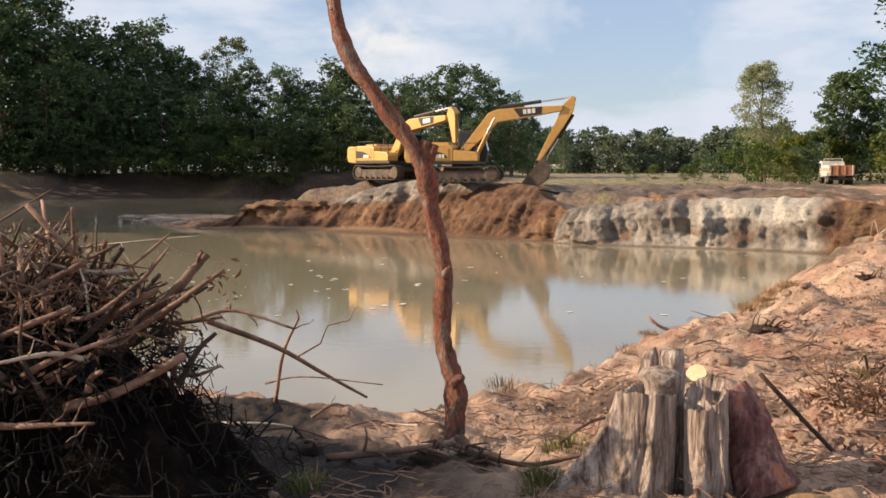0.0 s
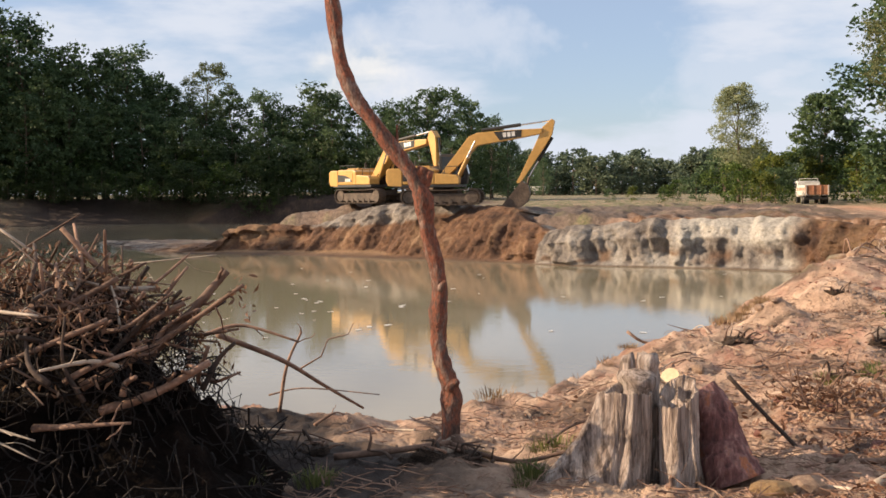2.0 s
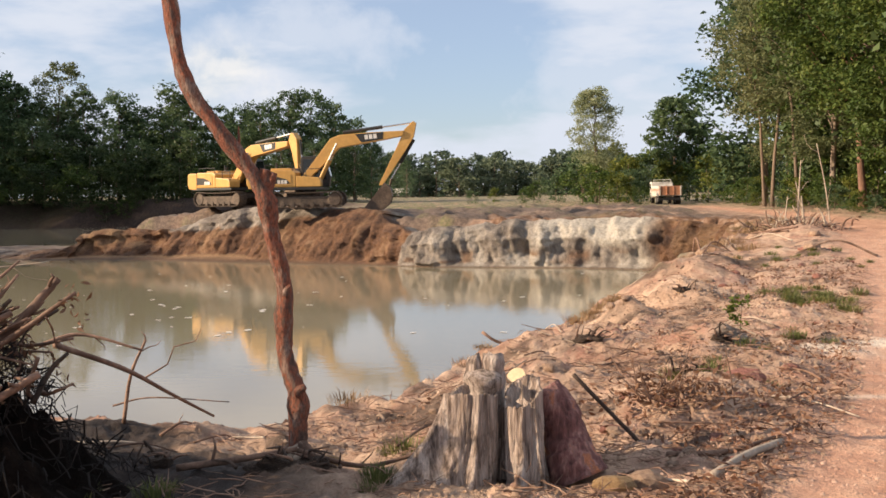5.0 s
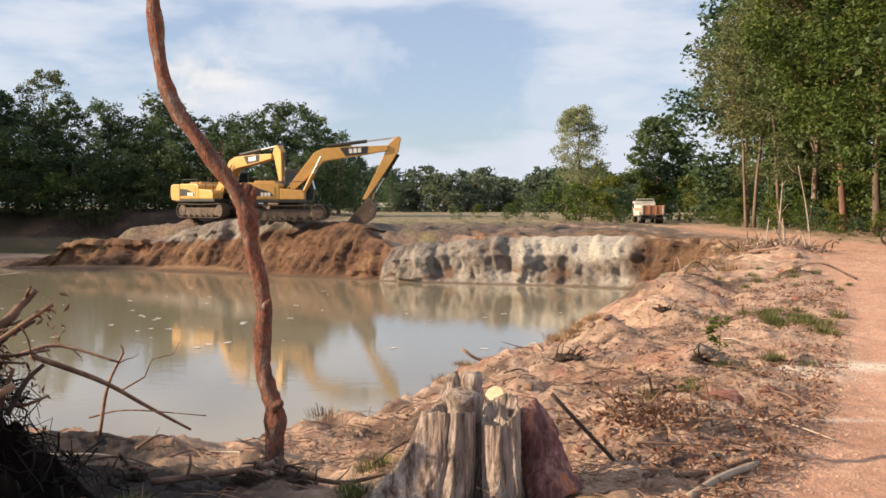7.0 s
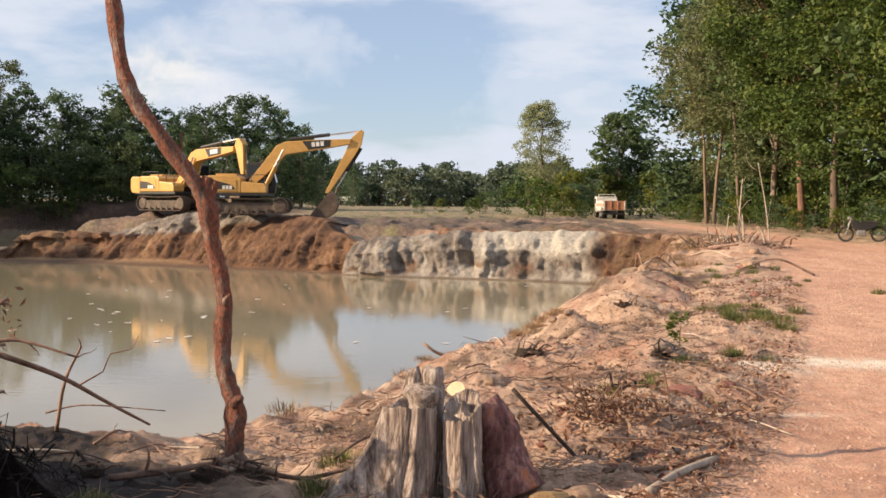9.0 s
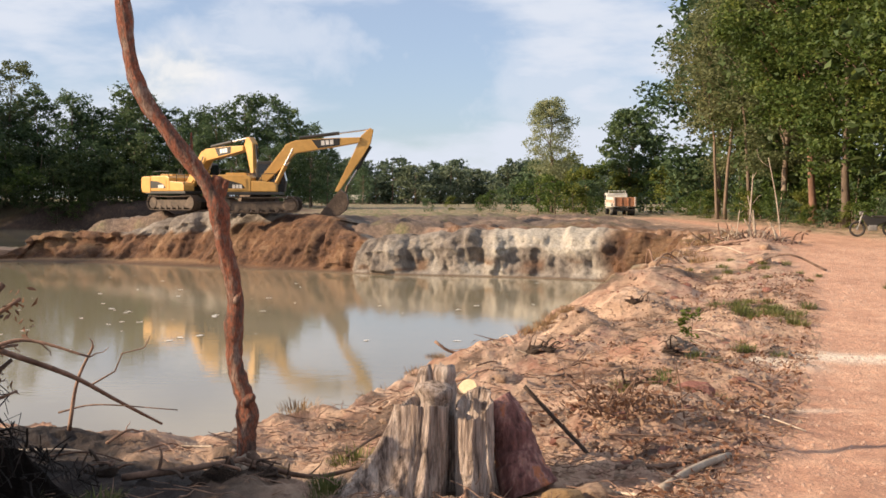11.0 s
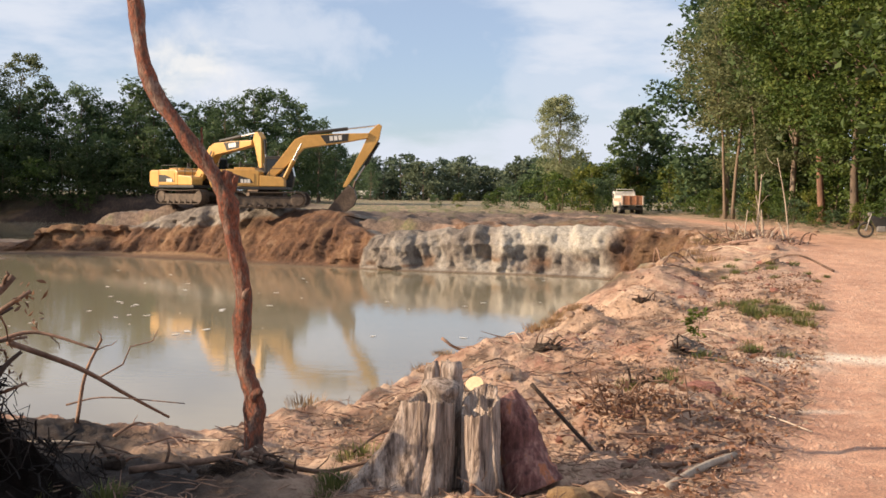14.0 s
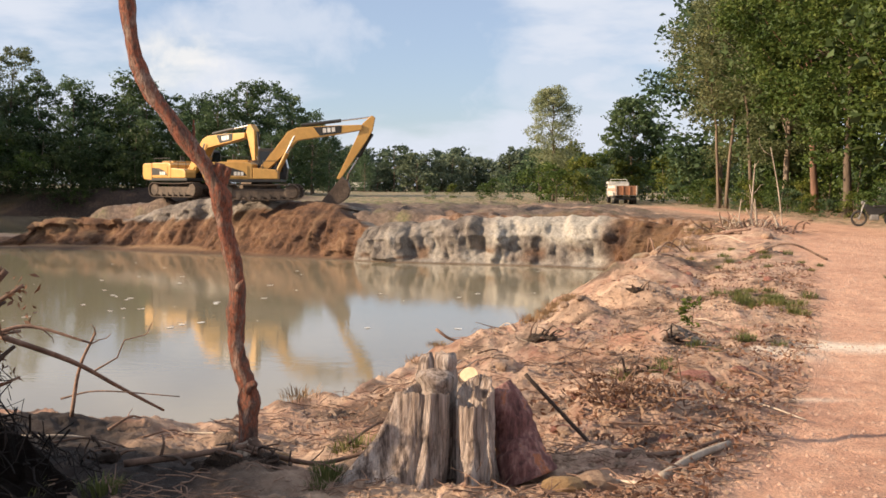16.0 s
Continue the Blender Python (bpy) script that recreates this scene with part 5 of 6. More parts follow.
def litter():
    """Twigs, chips and dry leaves strewn over the bank, and the stuff of crumbs on the track."""
    rng = np.random.RandomState(77)
    n = 5200
    y = 5.2 + 16 * rng.rand(n) ** 1.9
    lo = np.interp(y, [5, 8.2, 9, 12, 15.5, 18, 23], [-2.6, -1.7, -1.1, 0.3, 1.7, 2.3, 4.0])
    x = lo + (road_edge(y) + 0.3 - lo) * rng.rand(n)
    keep = (fbm(x * 0.9, y * 0.9, 81, 3) + 0.35 * rng.rand(n) > -0.05) & ((np.hypot((x + 2.6) / 1.9, (y - 5.6) / 1.5) > 1) | (rng.rand(n) < 0.3))
    x, y = x[keep], y[keep]
    z = ground_z(x, y)
    pieces = []
    for i in range(len(x)):
        a = rng.rand() * np.pi * 2
        ln = rng.uniform(0.05, 0.26)
        d = np.array([math.cos(a), math.sin(a), rng.uniform(-0.1, 0.35)]) * ln / 2
        r = rng.uniform(0.0012, 0.0045)
        c = np.array([x[i], y[i], z[i] + 0.012 + abs(d[2])])
        pieces.append(tube_arrays(np.array([c - d, c + rng.randn(3) * ln * 0.06, c + d]), [r, r, r * 0.6], 4, 0, 0, False))
    v, q = joined(pieces)
    tagged(new("twig_litter", raw_mesh("twig_litter", v, q, mat=MAT["stick"])), "brown twigs strewn over the sandy bank", "twigs", kind="stuff")
    n = 6500
    y = 5.2 + 18 * rng.rand(n) ** 1.8
    lo = np.interp(y, [5, 8.2, 9, 12, 15.5, 18, 23], [-2.2, -1.6, -1.0, 0.4, 1.8, 2.4, 4.1])
    x = lo + (road_edge(y) + 0.2 - lo) * rng.rand(n) ** 0.6
    keep = (fbm(x * 0.8, y * 0.8, 85, 3) + 0.25 * smooth(0.6, 1.6, x) > 0.02) & (np.hypot((x + 2.6) / 2.0, (y - 5.6) / 1.6) > 1)
    c = np.stack([x[keep], y[keep], ground_z(x[keep], y[keep]) + 0.015 + 0.03 * rng.rand(keep.sum())], -1)
    v, q = leaf_quads(c, 0.042, rng, 0.0, 0.25)
    tagged(new("leaf_litter", raw_mesh("leaf_litter", v, q, mat=MAT["dry_leaf"])), "dry brown leaves and chips strewn over the bank", "leaves", kind="stuff")
    n = 9000
    y = 5.0 + 30 * rng.rand(n) ** 1.7
    x = road_edge(y) - 1.2 + 6.5 * rng.rand(n) ** 1.3
    s = rng.uniform(0.004, 0.013, n) * (1 + 0.05 * y)
    c = np.stack([x, y, ground_z(x, y)], -1)
    tet = np.array([(-1, -0.6, 0), (1, -0.7, 0), (0.8, 0.8, 0), (-0.8, 0.7, 0), (0.1, 0.0, 1.0)])
    ang = rng.rand(n) * 6.28
    ca, sa = np.cos(ang)[:, None], np.sin(ang)[:, None]
    v = np.stack([c[:, None, 0] + s[:, None] * (tet[None, :, 0] * ca - tet[None, :, 1] * sa), c[:, None, 1] + s[:, None] * (tet[None, :, 0] * sa + tet[None, :, 1] * ca), c[:, None, 2] + s[:, None] * tet[None, :, 2]], -1).reshape(-1, 3)
    f = np.array([(0, 1, 4), (1, 2, 4), (2, 3, 4), (3, 0, 4)])
    m = 14000
    yy = 5.0 + 11 * rng.rand(m) ** 1.6
    low = np.interp(yy, [5, 8.2, 9, 12, 15.5, 18], [-2.4, -1.6, -1.0, 0.4, 1.8, 2.4])
    xx = low + (road_edge(yy) + 0.3 - low) * rng.rand(m)
    bare = np.hypot((xx + 2.75) / 2.2, (yy - 5.7) / 1.75) > 1
    xx, yy, m = xx[bare], yy[bare], int(bare.sum())
    ss = rng.uniform(0.003, 0.013, m) * (1 + 1.2 * rng.rand(m) ** 6) * (1 + 0.04 * yy)
    zz = ground_z(xx, yy) - 0.002
    ag = rng.rand(m) * 6.28
    cb, sb = np.cos(ag)[:, None], np.sin(ag)[:, None]
    vv = np.stack([xx[:, None] + ss[:, None] * (tet[None, :, 0] * cb - tet[None, :, 1] * sb), yy[:, None] + ss[:, None] * (tet[None, :, 0] * sb + tet[None, :, 1] * cb), zz[:, None] + ss[:, None] * tet[None, :, 2]], -1).reshape(-1, 3)
    tagged(new("earth_crumbs", raw_mesh("earth_crumbs", vv, (f[None] + 5 * np.arange(m)[:, None, None]).reshape(-1, 3), mat=MAT["clod"])), "sandy crumbs of earth strewn over the bank", "earth", kind="stuff")
    q = (f[None] + 5 * np.arange(n)[:, None, None]).reshape(-1, 3)
    tagged(new("gravel", raw_mesh("gravel", v, q, mat=MAT["gravel"])), "small reddish gravel scattered on the track", "gravel", kind="stuff")


def tuft_mesh(seed, blades, height, spread, mat, width=0.006):
    rng = np.random.RandomState(seed)
    a = rng.rand(blades) * 6.28
    r = spread * np.sqrt(rng.rand(blades))
    foot = np.stack([np.cos(a) * r, np.sin(a) * r, np.zeros(blades) - 0.01], -1)
    h = height * rng.uniform(0.4, 1.0, blades)
    out = np.stack([np.cos(a), np.sin(a), np.zeros(blades)], -1) * (h * rng.uniform(0.1, 0.9, blades))[:, None] + rng.randn(blades, 3) * 0.02
    side = np.stack([-np.sin(a), np.cos(a), np.zeros(blades)], -1) * width
    up = np.array([0, 0, 1.0])
    mid = foot + out * 0.35 + up * (h * 0.65)[:, None]
    tip = foot + out + up * h[:, None] * 0.9
    v = np.stack([foot - side, foot + side, mid + side * 0.8, mid - side * 0.8, tip], 1).reshape(-1, 3)
    k = 5 * np.arange(blades)[:, None]
    q = np.vstack([k + np.array([[0, 1, 2, 3]]), k + np.array([[3, 2, 4, 4]])])
    tri = np.vstack([k + np.array([[0, 1, 2]]), k + np.array([[0, 2, 3]]), k + np.array([[3, 2, 4]])])
    return raw_mesh("grass", v, tri, mat=MAT[mat])


def leaf_heap():
    """A low heap of broken twigs and dry leaves beside the track."""
    rng = np.random.RandomState(44)
    root = thing("twig_heap", "low heap of broken twigs and dry brown leaves", "twigs", Matrix.Translation((1.28, 7.6, gz(1.28, 7.6))))
    for i in range(34):
        p = np.array([rng.normal(0, 0.22), rng.normal(0, 0.2), rng.uniform(0.0, 0.06)])
        d = np.array([rng.normal(0, 0.6), rng.normal(0, 0.5), rng.uniform(0.05, 0.9)])
        d *= rng.uniform(0.18, 0.42) / np.linalg.norm(d)
        part("twig", branch_mesh("twig", [p, p + d * 0.5 + rng.randn(3) * 0.02, p + d], 0.007, 0.003, "stick", n=6, sides=5, seed=400 + i, twigs=2), None, root)
    c = np.stack([rng.normal(0, 0.25, 420), rng.normal(0, 0.22, 420), np.abs(rng.normal(0.04, 0.09, 420))], -1)
    v, q = leaf_quads(c, 0.05, rng, 0.2, 0.24)
    tagged(part("leaf_mass", raw_mesh("leaf_mass", v, q, mat=MAT["dry_leaf"]), None, root), kind="stuff")


leaf_heap()
litter()
tufts = [tuft_mesh(s, 90, 0.16, 0.16, "grass") for s in range(3)]
straws = [tuft_mesh(s, 150, 0.13, 0.20, "straw", 0.0035) for s in range(3)]
spots = [(1.9 + 0.5 * rng_n.randn() * 0.5, 9.0 + rng_n.randn() * 0.4) for _ in range(12)] + [(4.45 + rng_n.randn() * 0.28, 14.9 + rng_n.randn() * 0.75) for _ in range(34)] + [(-0.55 + rng_n.randn() * 0.1, 7.0 + rng_n.randn() * 0.1) for _ in range(2)] \
    + [(2.9 + rng_n.randn() * 0.3, 11.5 + rng_n.randn() * 0.6) for _ in range(10)] + [(-2.0 + rng_n.randn() * 0.5, 5.6 + rng_n.randn() * 0.15) for _ in range(4)] + [(-0.4 + rng_n.randn() * 0.3, 5.8) for _ in range(2)] + [(7 + rng_n.randn(), 24 + rng_n.randn() * 3) for _ in range(20)]
for i, (x, y) in enumerate(spots):
    ob = new("grass_tuft", tufts[i % 3])
    ob.matrix_world = Matrix.Translation((x, y, gz(x, y))) @ Matrix.Rotation(i, 4, "Z") @ Matrix.Scale(rng_n.uniform(0.5, 1.0) * (1.0 if y > 13 else 0.75), 4)
    tagged(ob, "low green grass tuft on bare earth", "grass", "grass tufts")
for i in range(60):
    t = rng_n.rand()
    y = 9.2 + 9.0 * t
    x = float(np.interp(y, [8.9, 10.3, 11.6, 13.2, 15.5, 17.7, 20.7], [-1.39, -0.76, -0.26, 0.58, 1.4, 1.97, 3.05])) + rng_n.uniform(-0.12, 0.1)
    ob = new("dry_grass_tuft", straws[i % 3])
    ob.matrix_world = Matrix.Translation((x, y, gz(x, y))) @ Matrix.Rotation(i, 4, "Z") @ Matrix.Scale(rng_n.uniform(0.5, 1.1), 4)
    tagged(ob, "dry straw-coloured grass tuft along the water's edge", "grass", "dry grass tufts")


# ---- machines ----
MAT["yellow"] = surface("yellow_machine_paint", [(0.3, (0.50, 0.275, 0.070)), (0.6, (0.60, 0.345, 0.100)), (0.8, (0.66, 0.42, 0.155))], 0.5, 5, 0.45, 0.003, 0.12, dark=0.10)
MAT["black_paint"] = surface("black_machine_paint", [(0.3, (0.012, 0.012, 0.012)), (0.7, (0.035, 0.033, 0.030))], 2, 20, 0.55, 0.003, 0.3, dark=0.2)
MAT["track_steel"] = surface("muddy_track_steel", [(0.3, (0.05, 0.038, 0.030)), (0.6, (0.13, 0.095, 0.07)), (0.8, (0.22, 0.165, 0.12))], 3, 18, 0.8, 0.02, 0.7, dark=0.4)
MAT["bucket_steel"] = surface("worn_bucket_steel", [(0.3, (0.07, 0.05, 0.038)), (0.6, (0.17, 0.12, 0.085)), (0.8, (0.28, 0.21, 0.15))], 2, 14, 0.6, 0.01, 0.5, metal=0.4, dark=0.4)
MAT["chrome"] = surface("chrome_rod", [(0.3, (0.55, 0.55, 0.55)), (0.7, (0.7, 0.7, 0.7))], 2, 20, 0.25, 0.001, 0.1, metal=1.0, dark=0.1)
MAT["white_paint"] = surface("dusty_white_paint", [(0.3, (0.60, 0.56, 0.50)), (0.7, (0.80, 0.78, 0.74))], 1.5, 14, 0.5, 0.003, 0.2, dark=0.18)
MAT["orange_paint"] = surface("faded_orange_paint", [(0.3, (0.40, 0.17, 0.09)), (0.7, (0.56, 0.28, 0.16))], 1.5, 14, 0.6, 0.004, 0.3, dark=0.25)
MAT["rubber"] = surface("dusty_rubber", [(0.3, (0.02, 0.019, 0.018)), (0.7, (0.06, 0.052, 0.045))], 3, 20, 0.85, 0.005, 0.4)
MAT["grey_steel"] = surface("grey_painted_steel", [(0.3, (0.18, 0.17, 0.16)), (0.7, (0.32, 0.31, 0.29))], 2, 16, 0.55, 0.004, 0.3, metal=0.3)


def glass_material():
    m, add, link, bsdf = principled("tinted_cab_glass")
    bsdf.inputs["Base Color"].default_value = (0.02, 0.024, 0.026, 1)
    bsdf.inputs["Roughness"].default_value = 0.08
    bsdf.inputs["Transmission Weight"].default_value = 0.25
    return m


MAT["cab_glass"] = glass_material()


def block(size, at, bevel=0.03, rot=None):
    bm = bmesh.new()
    bmesh.ops.create_cube(bm, size=1.0)
    bm.transform(Matrix.Diagonal((*size, 1)))
    if bevel:
        bmesh.ops.bevel(bm, geom=bm.edges[:], offset=min(bevel, min(size) * 0.45), segments=2, affect="EDGES", profile=0.6)
    bm.transform(Matrix.Translation(at) @ (rot or Matrix.Identity(4)))
    return bm


def plate(profile, y0, y1, bevel=0.025):
    """A profile in x and z, drawn out from y0 to y1."""
    bm = bmesh.new()
    lo = [bm.verts.new((x, y0, z)) for x, z in profile]
    hi = [bm.verts.new((x, y1, z)) for x, z in profile]
    bm.faces.new(lo)
    bm.faces.new(hi[::-1])
    for i in range(len(profile)):
        j = (i + 1) % len(profile)
        bm.faces.new((lo[j], lo[i], hi[i], hi[j]))
    bmesh.ops.recalc_face_normals(bm, faces=bm.faces[:])
    if bevel:
        sharp = [e for e in bm.edges if len(e.link_faces) == 2 and e.calc_face_angle(0) > 0.5]
        bmesh.ops.bevel(bm, geom=sharp, offset=bevel, segments=2, affect="EDGES", profile=0.6)
    return bm


def rod(a, b, r, sides=12):
    a, b = Vector(a), Vector(b)
    bm = bmesh.new()
    bmesh.ops.create_cone(bm, cap_ends=True, segments=sides, radius1=r, radius2=r, depth=(b - a).length)
    bmesh.ops.bevel(bm, geom=[e for e in bm.edges if e.calc_face_angle(0) > 1.0], offset=r * 0.12, segments=1, affect="EDGES")
    bm.transform(Matrix.Translation((a + b) / 2) @ (b - a).to_track_quat("Z", "Y").to_matrix().to_4x4())
    return bm


def merge(*bms):
    out = bmesh.new()
    for bm in bms:
        me = bpy.data.meshes.new("piece")
        bm.to_mesh(me)
        bm.free()
        out.from_mesh(me)
        bpy.data.meshes.remove(me)
    return out


def along(a, b, t, off=0.0):
    """A place between a and b in the x-z plane, moved sideways by off."""
    a, b = np.array(a), np.array(b)
    d = (b - a) / np.linalg.norm(b - a)
    p = a + (b - a) * t + np.array([-d[1], d[0]]) * off
    return float(p[0]), float(p[1])


def excavator(label, place, foot, bend, tip, heel, hinge, curl, logo_side=-1):
    """A tracked excavator. x points ahead, y to its left. foot, bend and tip: the boom; heel, hinge: the stick's upper and lower end; curl: the bucket's turn in degrees."""
    root = thing("excavator", label, "excavator", place, "excavators on the mound")
    for side in (1, -1):
        y = side * 1.28
        loop = []
        for i in range(48):
            u = i / 48 * (2 * 3.6 + 2 * math.pi * 0.42)
            if u < 3.6:
                loop.append((-1.8 + u, 0.0, 0.0))
            elif u < 3.6 + math.pi * 0.42:
                a = (u - 3.6) / 0.42
                loop.append((1.8 + 0.42 * math.sin(a), 0.42 - 0.42 * math.cos(a), a))
            elif u < 7.2 + math.pi * 0.42:
                w = u - 3.6 - math.pi * 0.42
                loop.append((1.8 - w, 0.84 - 0.05 * math.sin(math.pi * w / 3.6), math.pi))
            else:
                a = (u - 7.2 - math.pi * 0.42) / 0.42
                loop.append((-1.8 - 0.42 * math.sin(a), 0.42 + 0.42 * math.cos(a), math.pi + a))
        shoe = bpy.data.meshes.new("shoe")
        bm = merge(block((0.185, 0.6, 0.035), (0, 0, 0.0), 0.008), block((0.025, 0.6, 0.05), (-0.05, 0, -0.03), 0.006), block((0.025, 0.6, 0.05), (0.05, 0, -0.03), 0.006))
        bm.to_mesh(shoe)
        bm.free()
        shoe.materials.append(MAT["track_steel"])
        track = part("track", plate([(-1.95, 0.16), (1.95, 0.16), (2.08, 0.42), (1.95, 0.66), (-1.95, 0.66), (-2.08, 0.42)], y - 0.16, y + 0.16, 0.04), MAT["track_steel"], root, "muddy steel crawler track")
        for x, z, a in loop:
            part("shoe", shoe, None, track, place=Matrix.Translation((x, y, z + 0.06)) @ Matrix.Rotation(-a, 4, "Y"))
        for x, r in ((-1.8, 0.38), (1.8, 0.38), (-1.1, 0.13), (-0.55, 0.13), (0.0, 0.13), (0.55, 0.13), (1.1, 0.13)):
            part("wheel", rod((x, y - 0.2, 0.48 if r > 0.2 else 0.2), (x, y + 0.2, 0.48 if r > 0.2 else 0.2), r, 20), MAT["track_steel"], track)
    part("undercarriage", merge(block((1.9, 2.1, 0.34), (0, 0, 0.68), 0.06), rod((0, 0, 0.8), (0, 0, 1.05), 0.62, 28)), MAT["track_steel"], root)
    part("deck", block((3.9, 2.7, 0.16), (-0.75, 0, 1.10), 0.03), MAT["black_paint"], root)
    part("counterweight", plate([(-3.0, 1.12), (-2.2, 1.08), (-2.2, 2.12), (-2.95, 2.12), (-3.10, 2.0), (-3.12, 1.4)], -1.36, 1.36, 0.05), MAT["yellow"], root, "rounded yellow counterweight")
    part("engine_hood", plate([(-2.19, 1.2), (-0.35, 1.2), (-0.35, 2.02), (-0.6, 2.15), (-2.19, 2.15)], -1.34, 1.34, 0.06), MAT["yellow"], root, "yellow engine hood")
    part("side_box", plate([(-0.34, 1.2), (1.05, 1.2), (1.05, 1.55), (0.9, 1.72), (-0.34, 1.82)], -1.34, -0.52, 0.05), MAT["yellow"], root, "yellow tool and fuel box")
    part("side_panel", block((1.35, 0.03, 0.62), (-1.3, -1.352, 1.62), 0.01), MAT["yellow"], root)
    # the maker's panel: a black swoosh with plain pale bars
    logo = part("logo_panel", plate([(-2.15, 1.38), (-0.65, 1.38), (-0.85, 1.62), (-1.45, 1.80), (-2.15, 1.84)], -1.372, -1.364, 0.0), MAT["black_paint"], root, "black panel with pale bars")
    for i in range(3):
        part("bar", block((0.15, 0.006, 0.20), (-1.30 + i * 0.19, -1.378, 1.49), 0.0), MAT["white_paint"], logo)
    part("hood_cover", block((1.15, 1.5, 0.12), (-1.25, -0.1, 2.2), 0.04), MAT["yellow"], root)
    part("exhaust", rod((-1.7, 0.55, 2.1), (-1.7, 0.55, 2.62), 0.055), MAT["black_paint"], root, "black exhaust pipe")
    part("handrail", merge(rod((-2.1, -1.2, 2.15), (-2.1, -1.2, 2.42), 0.02), rod((-0.55, -1.2, 2.12), (-0.55, -1.2, 2.42), 0.02), rod((-2.1, -1.2, 2.42), (-0.55, -1.2, 2.42), 0.02)), MAT["black_paint"], root, "black tube handrail")
    part("handrail", merge(rod((0.95, -1.2, 1.55), (0.95, -1.2, 2.2), 0.02),
                           rod((0.2, -1.2, 1.75), (0.2, -1.2, 2.2), 0.02), rod((0.2, -1.2, 2.2), (0.95, -1.2, 2.2), 0.02)), MAT["black_paint"], root, "black tube handrail")
    cab = part("cab", merge(plate([(-0.30, 1.2), (1.30, 1.2), (1.38, 1.75), (1.12, 2.86), (0.95, 2.95), (-0.22, 2.95), (-0.30, 2.8)], 0.42, 1.36, 0.05)), MAT["black_paint"], root, "black operator's cab")
    for pts, y in (([(-0.16, 1.85), (0.42, 1.85), (0.42, 2.78), (-0.16, 2.78)], 0.412), ([(0.5, 1.6), (1.2, 1.6), (0.98, 2.78), (0.5, 2.78)], 0.412), ([(-0.16, 1.85), (0.42, 1.85), (0.42, 2.78), (-0.16, 2.78)], 1.362), ([(0.5, 1.6), (1.2, 1.6), (0.98, 2.78), (0.5, 2.78)], 1.362)):
        part("window", plate(pts, y, y + 0.008, 0.0), MAT["cab_glass"], cab, "dark tinted window")
    part("windscreen", block((0.01, 0.78, 1.0), (1.275, 0.89, 2.3), 0.0, Matrix.Rotation(-0.23, 4, "Y")), MAT["cab_glass"], cab, "dark tinted windscreen")
    w = 0.30
    prof = [along(foot, bend, 0.0, -0.18), along(foot, bend, 0.5, -0.34), along(foot, bend, 0.93, -0.42), along(bend, tip, 0.12, -0.40), along(bend, tip, 0.6, -0.30), along(bend, tip, 1.0, -0.17),
            along(bend, tip, 1.02, 0.12), along(bend, tip, 0.55, 0.24), along(bend, tip, 0.06, 0.30), along(foot, bend, 0.96, 0.30), along(foot, bend, 0.5, 0.24), along(foot, bend, 0.0, 0.20)]
    boom = part("boom", plate(prof, -w, w, 0.03), MAT["yellow"], root, "yellow cranked boom")
    p0, p1, p2, p3 = along(bend, tip, 0.38, -0.27), along(bend, tip, 0.70, -0.22), along(bend, tip, 0.72, 0.18), along(bend, tip, 0.30, 0.24)
    lp = part("logo_panel", plate([p0, p1, p2, p3], -w - 0.010, -w - 0.003, 0.0), MAT["black_paint"], boom, "black panel with pale bars")
    for i in range(3):
        c = along(bend, tip, 0.46 + 0.065 * i, 0.0)
        ang = -math.atan2(tip[1] - bend[1], tip[0] - bend[0])
        part("bar", block((0.19, 0.006, 0.26), (c[0], -w - 0.014, c[1]), 0.0, Matrix.Rotation(ang, 4, "Y")), MAT["white_paint"], lp)
    for side in (-0.42, 0.42):
        a, b = (0.75, 1.35), along(bend, tip, 0.02, -0.15)
        m = along(a, b, 0.58)
        part("lift_cylinder", rod((a[0], side, a[1]), (m[0], side, m[1]), 0.085), MAT["yellow"], root, "yellow hydraulic cylinder")
        part("lift_rod", rod((m[0], side, m[1]), (b[0], side, b[1]), 0.05), MAT["chrome"], root, "chrome piston rod")
    a, b = along(bend, tip, 0.12, 0.42), heel
    m = along(a, b, 0.55)
    part("stick_cylinder", rod((a[0], 0, a[1]), (m[0], 0, m[1]), 0.10), MAT["black_paint"], root, "black hydraulic cylinder")
    part("stick_rod", rod((m[0], 0, m[1]), (b[0], 0, b[1]), 0.05), MAT["chrome"], root, "chrome piston rod")
    sp = [along(heel, hinge, 0.0, 0.10), along(heel, hinge, 0.18, 0.34), along(heel, hinge, 0.36, 0.32), along(heel, hinge, 1.0, 0.10), along(heel, hinge, 1.02, -0.10), along(heel, hinge, 0.4, -0.24), along(heel, hinge, 0.16, -0.34), along(heel, hinge, 0.0, -0.12)]
    part("stick", plate(sp, -0.22, 0.22, 0.025), MAT["yellow"], root, "yellow dipper stick")
    a, b = along(heel, hinge, 0.22, 0.42), along(heel, hinge, 0.86, 0.34)
    m = along(a, b, 0.6)
    part("bucket_cylinder", rod((a[0], 0, a[1]), (m[0], 0, m[1]), 0.085), MAT["black_paint"], root, "black hydraulic cylinder")
    part("bucket_rod", rod((m[0], 0, m[1]), (b[0], 0, b[1]), 0.045), MAT["chrome"], root, "chrome piston rod")
    turn = Matrix.Translation((hinge[0], 0, hinge[1])) @ Matrix.Rotation(math.radians(curl), 4, "Y")
    bm = bmesh.new()
    arc = [(0.12, 0.14), (0.50, 0.02), (0.72, -0.30), (0.74, -0.70), (0.50, -1.10), (0.10, -1.32), (-0.35, -1.38)]
    inner = [(x * 0.93 - 0.01, z * 0.94 - 0.02) for x, z in arc]
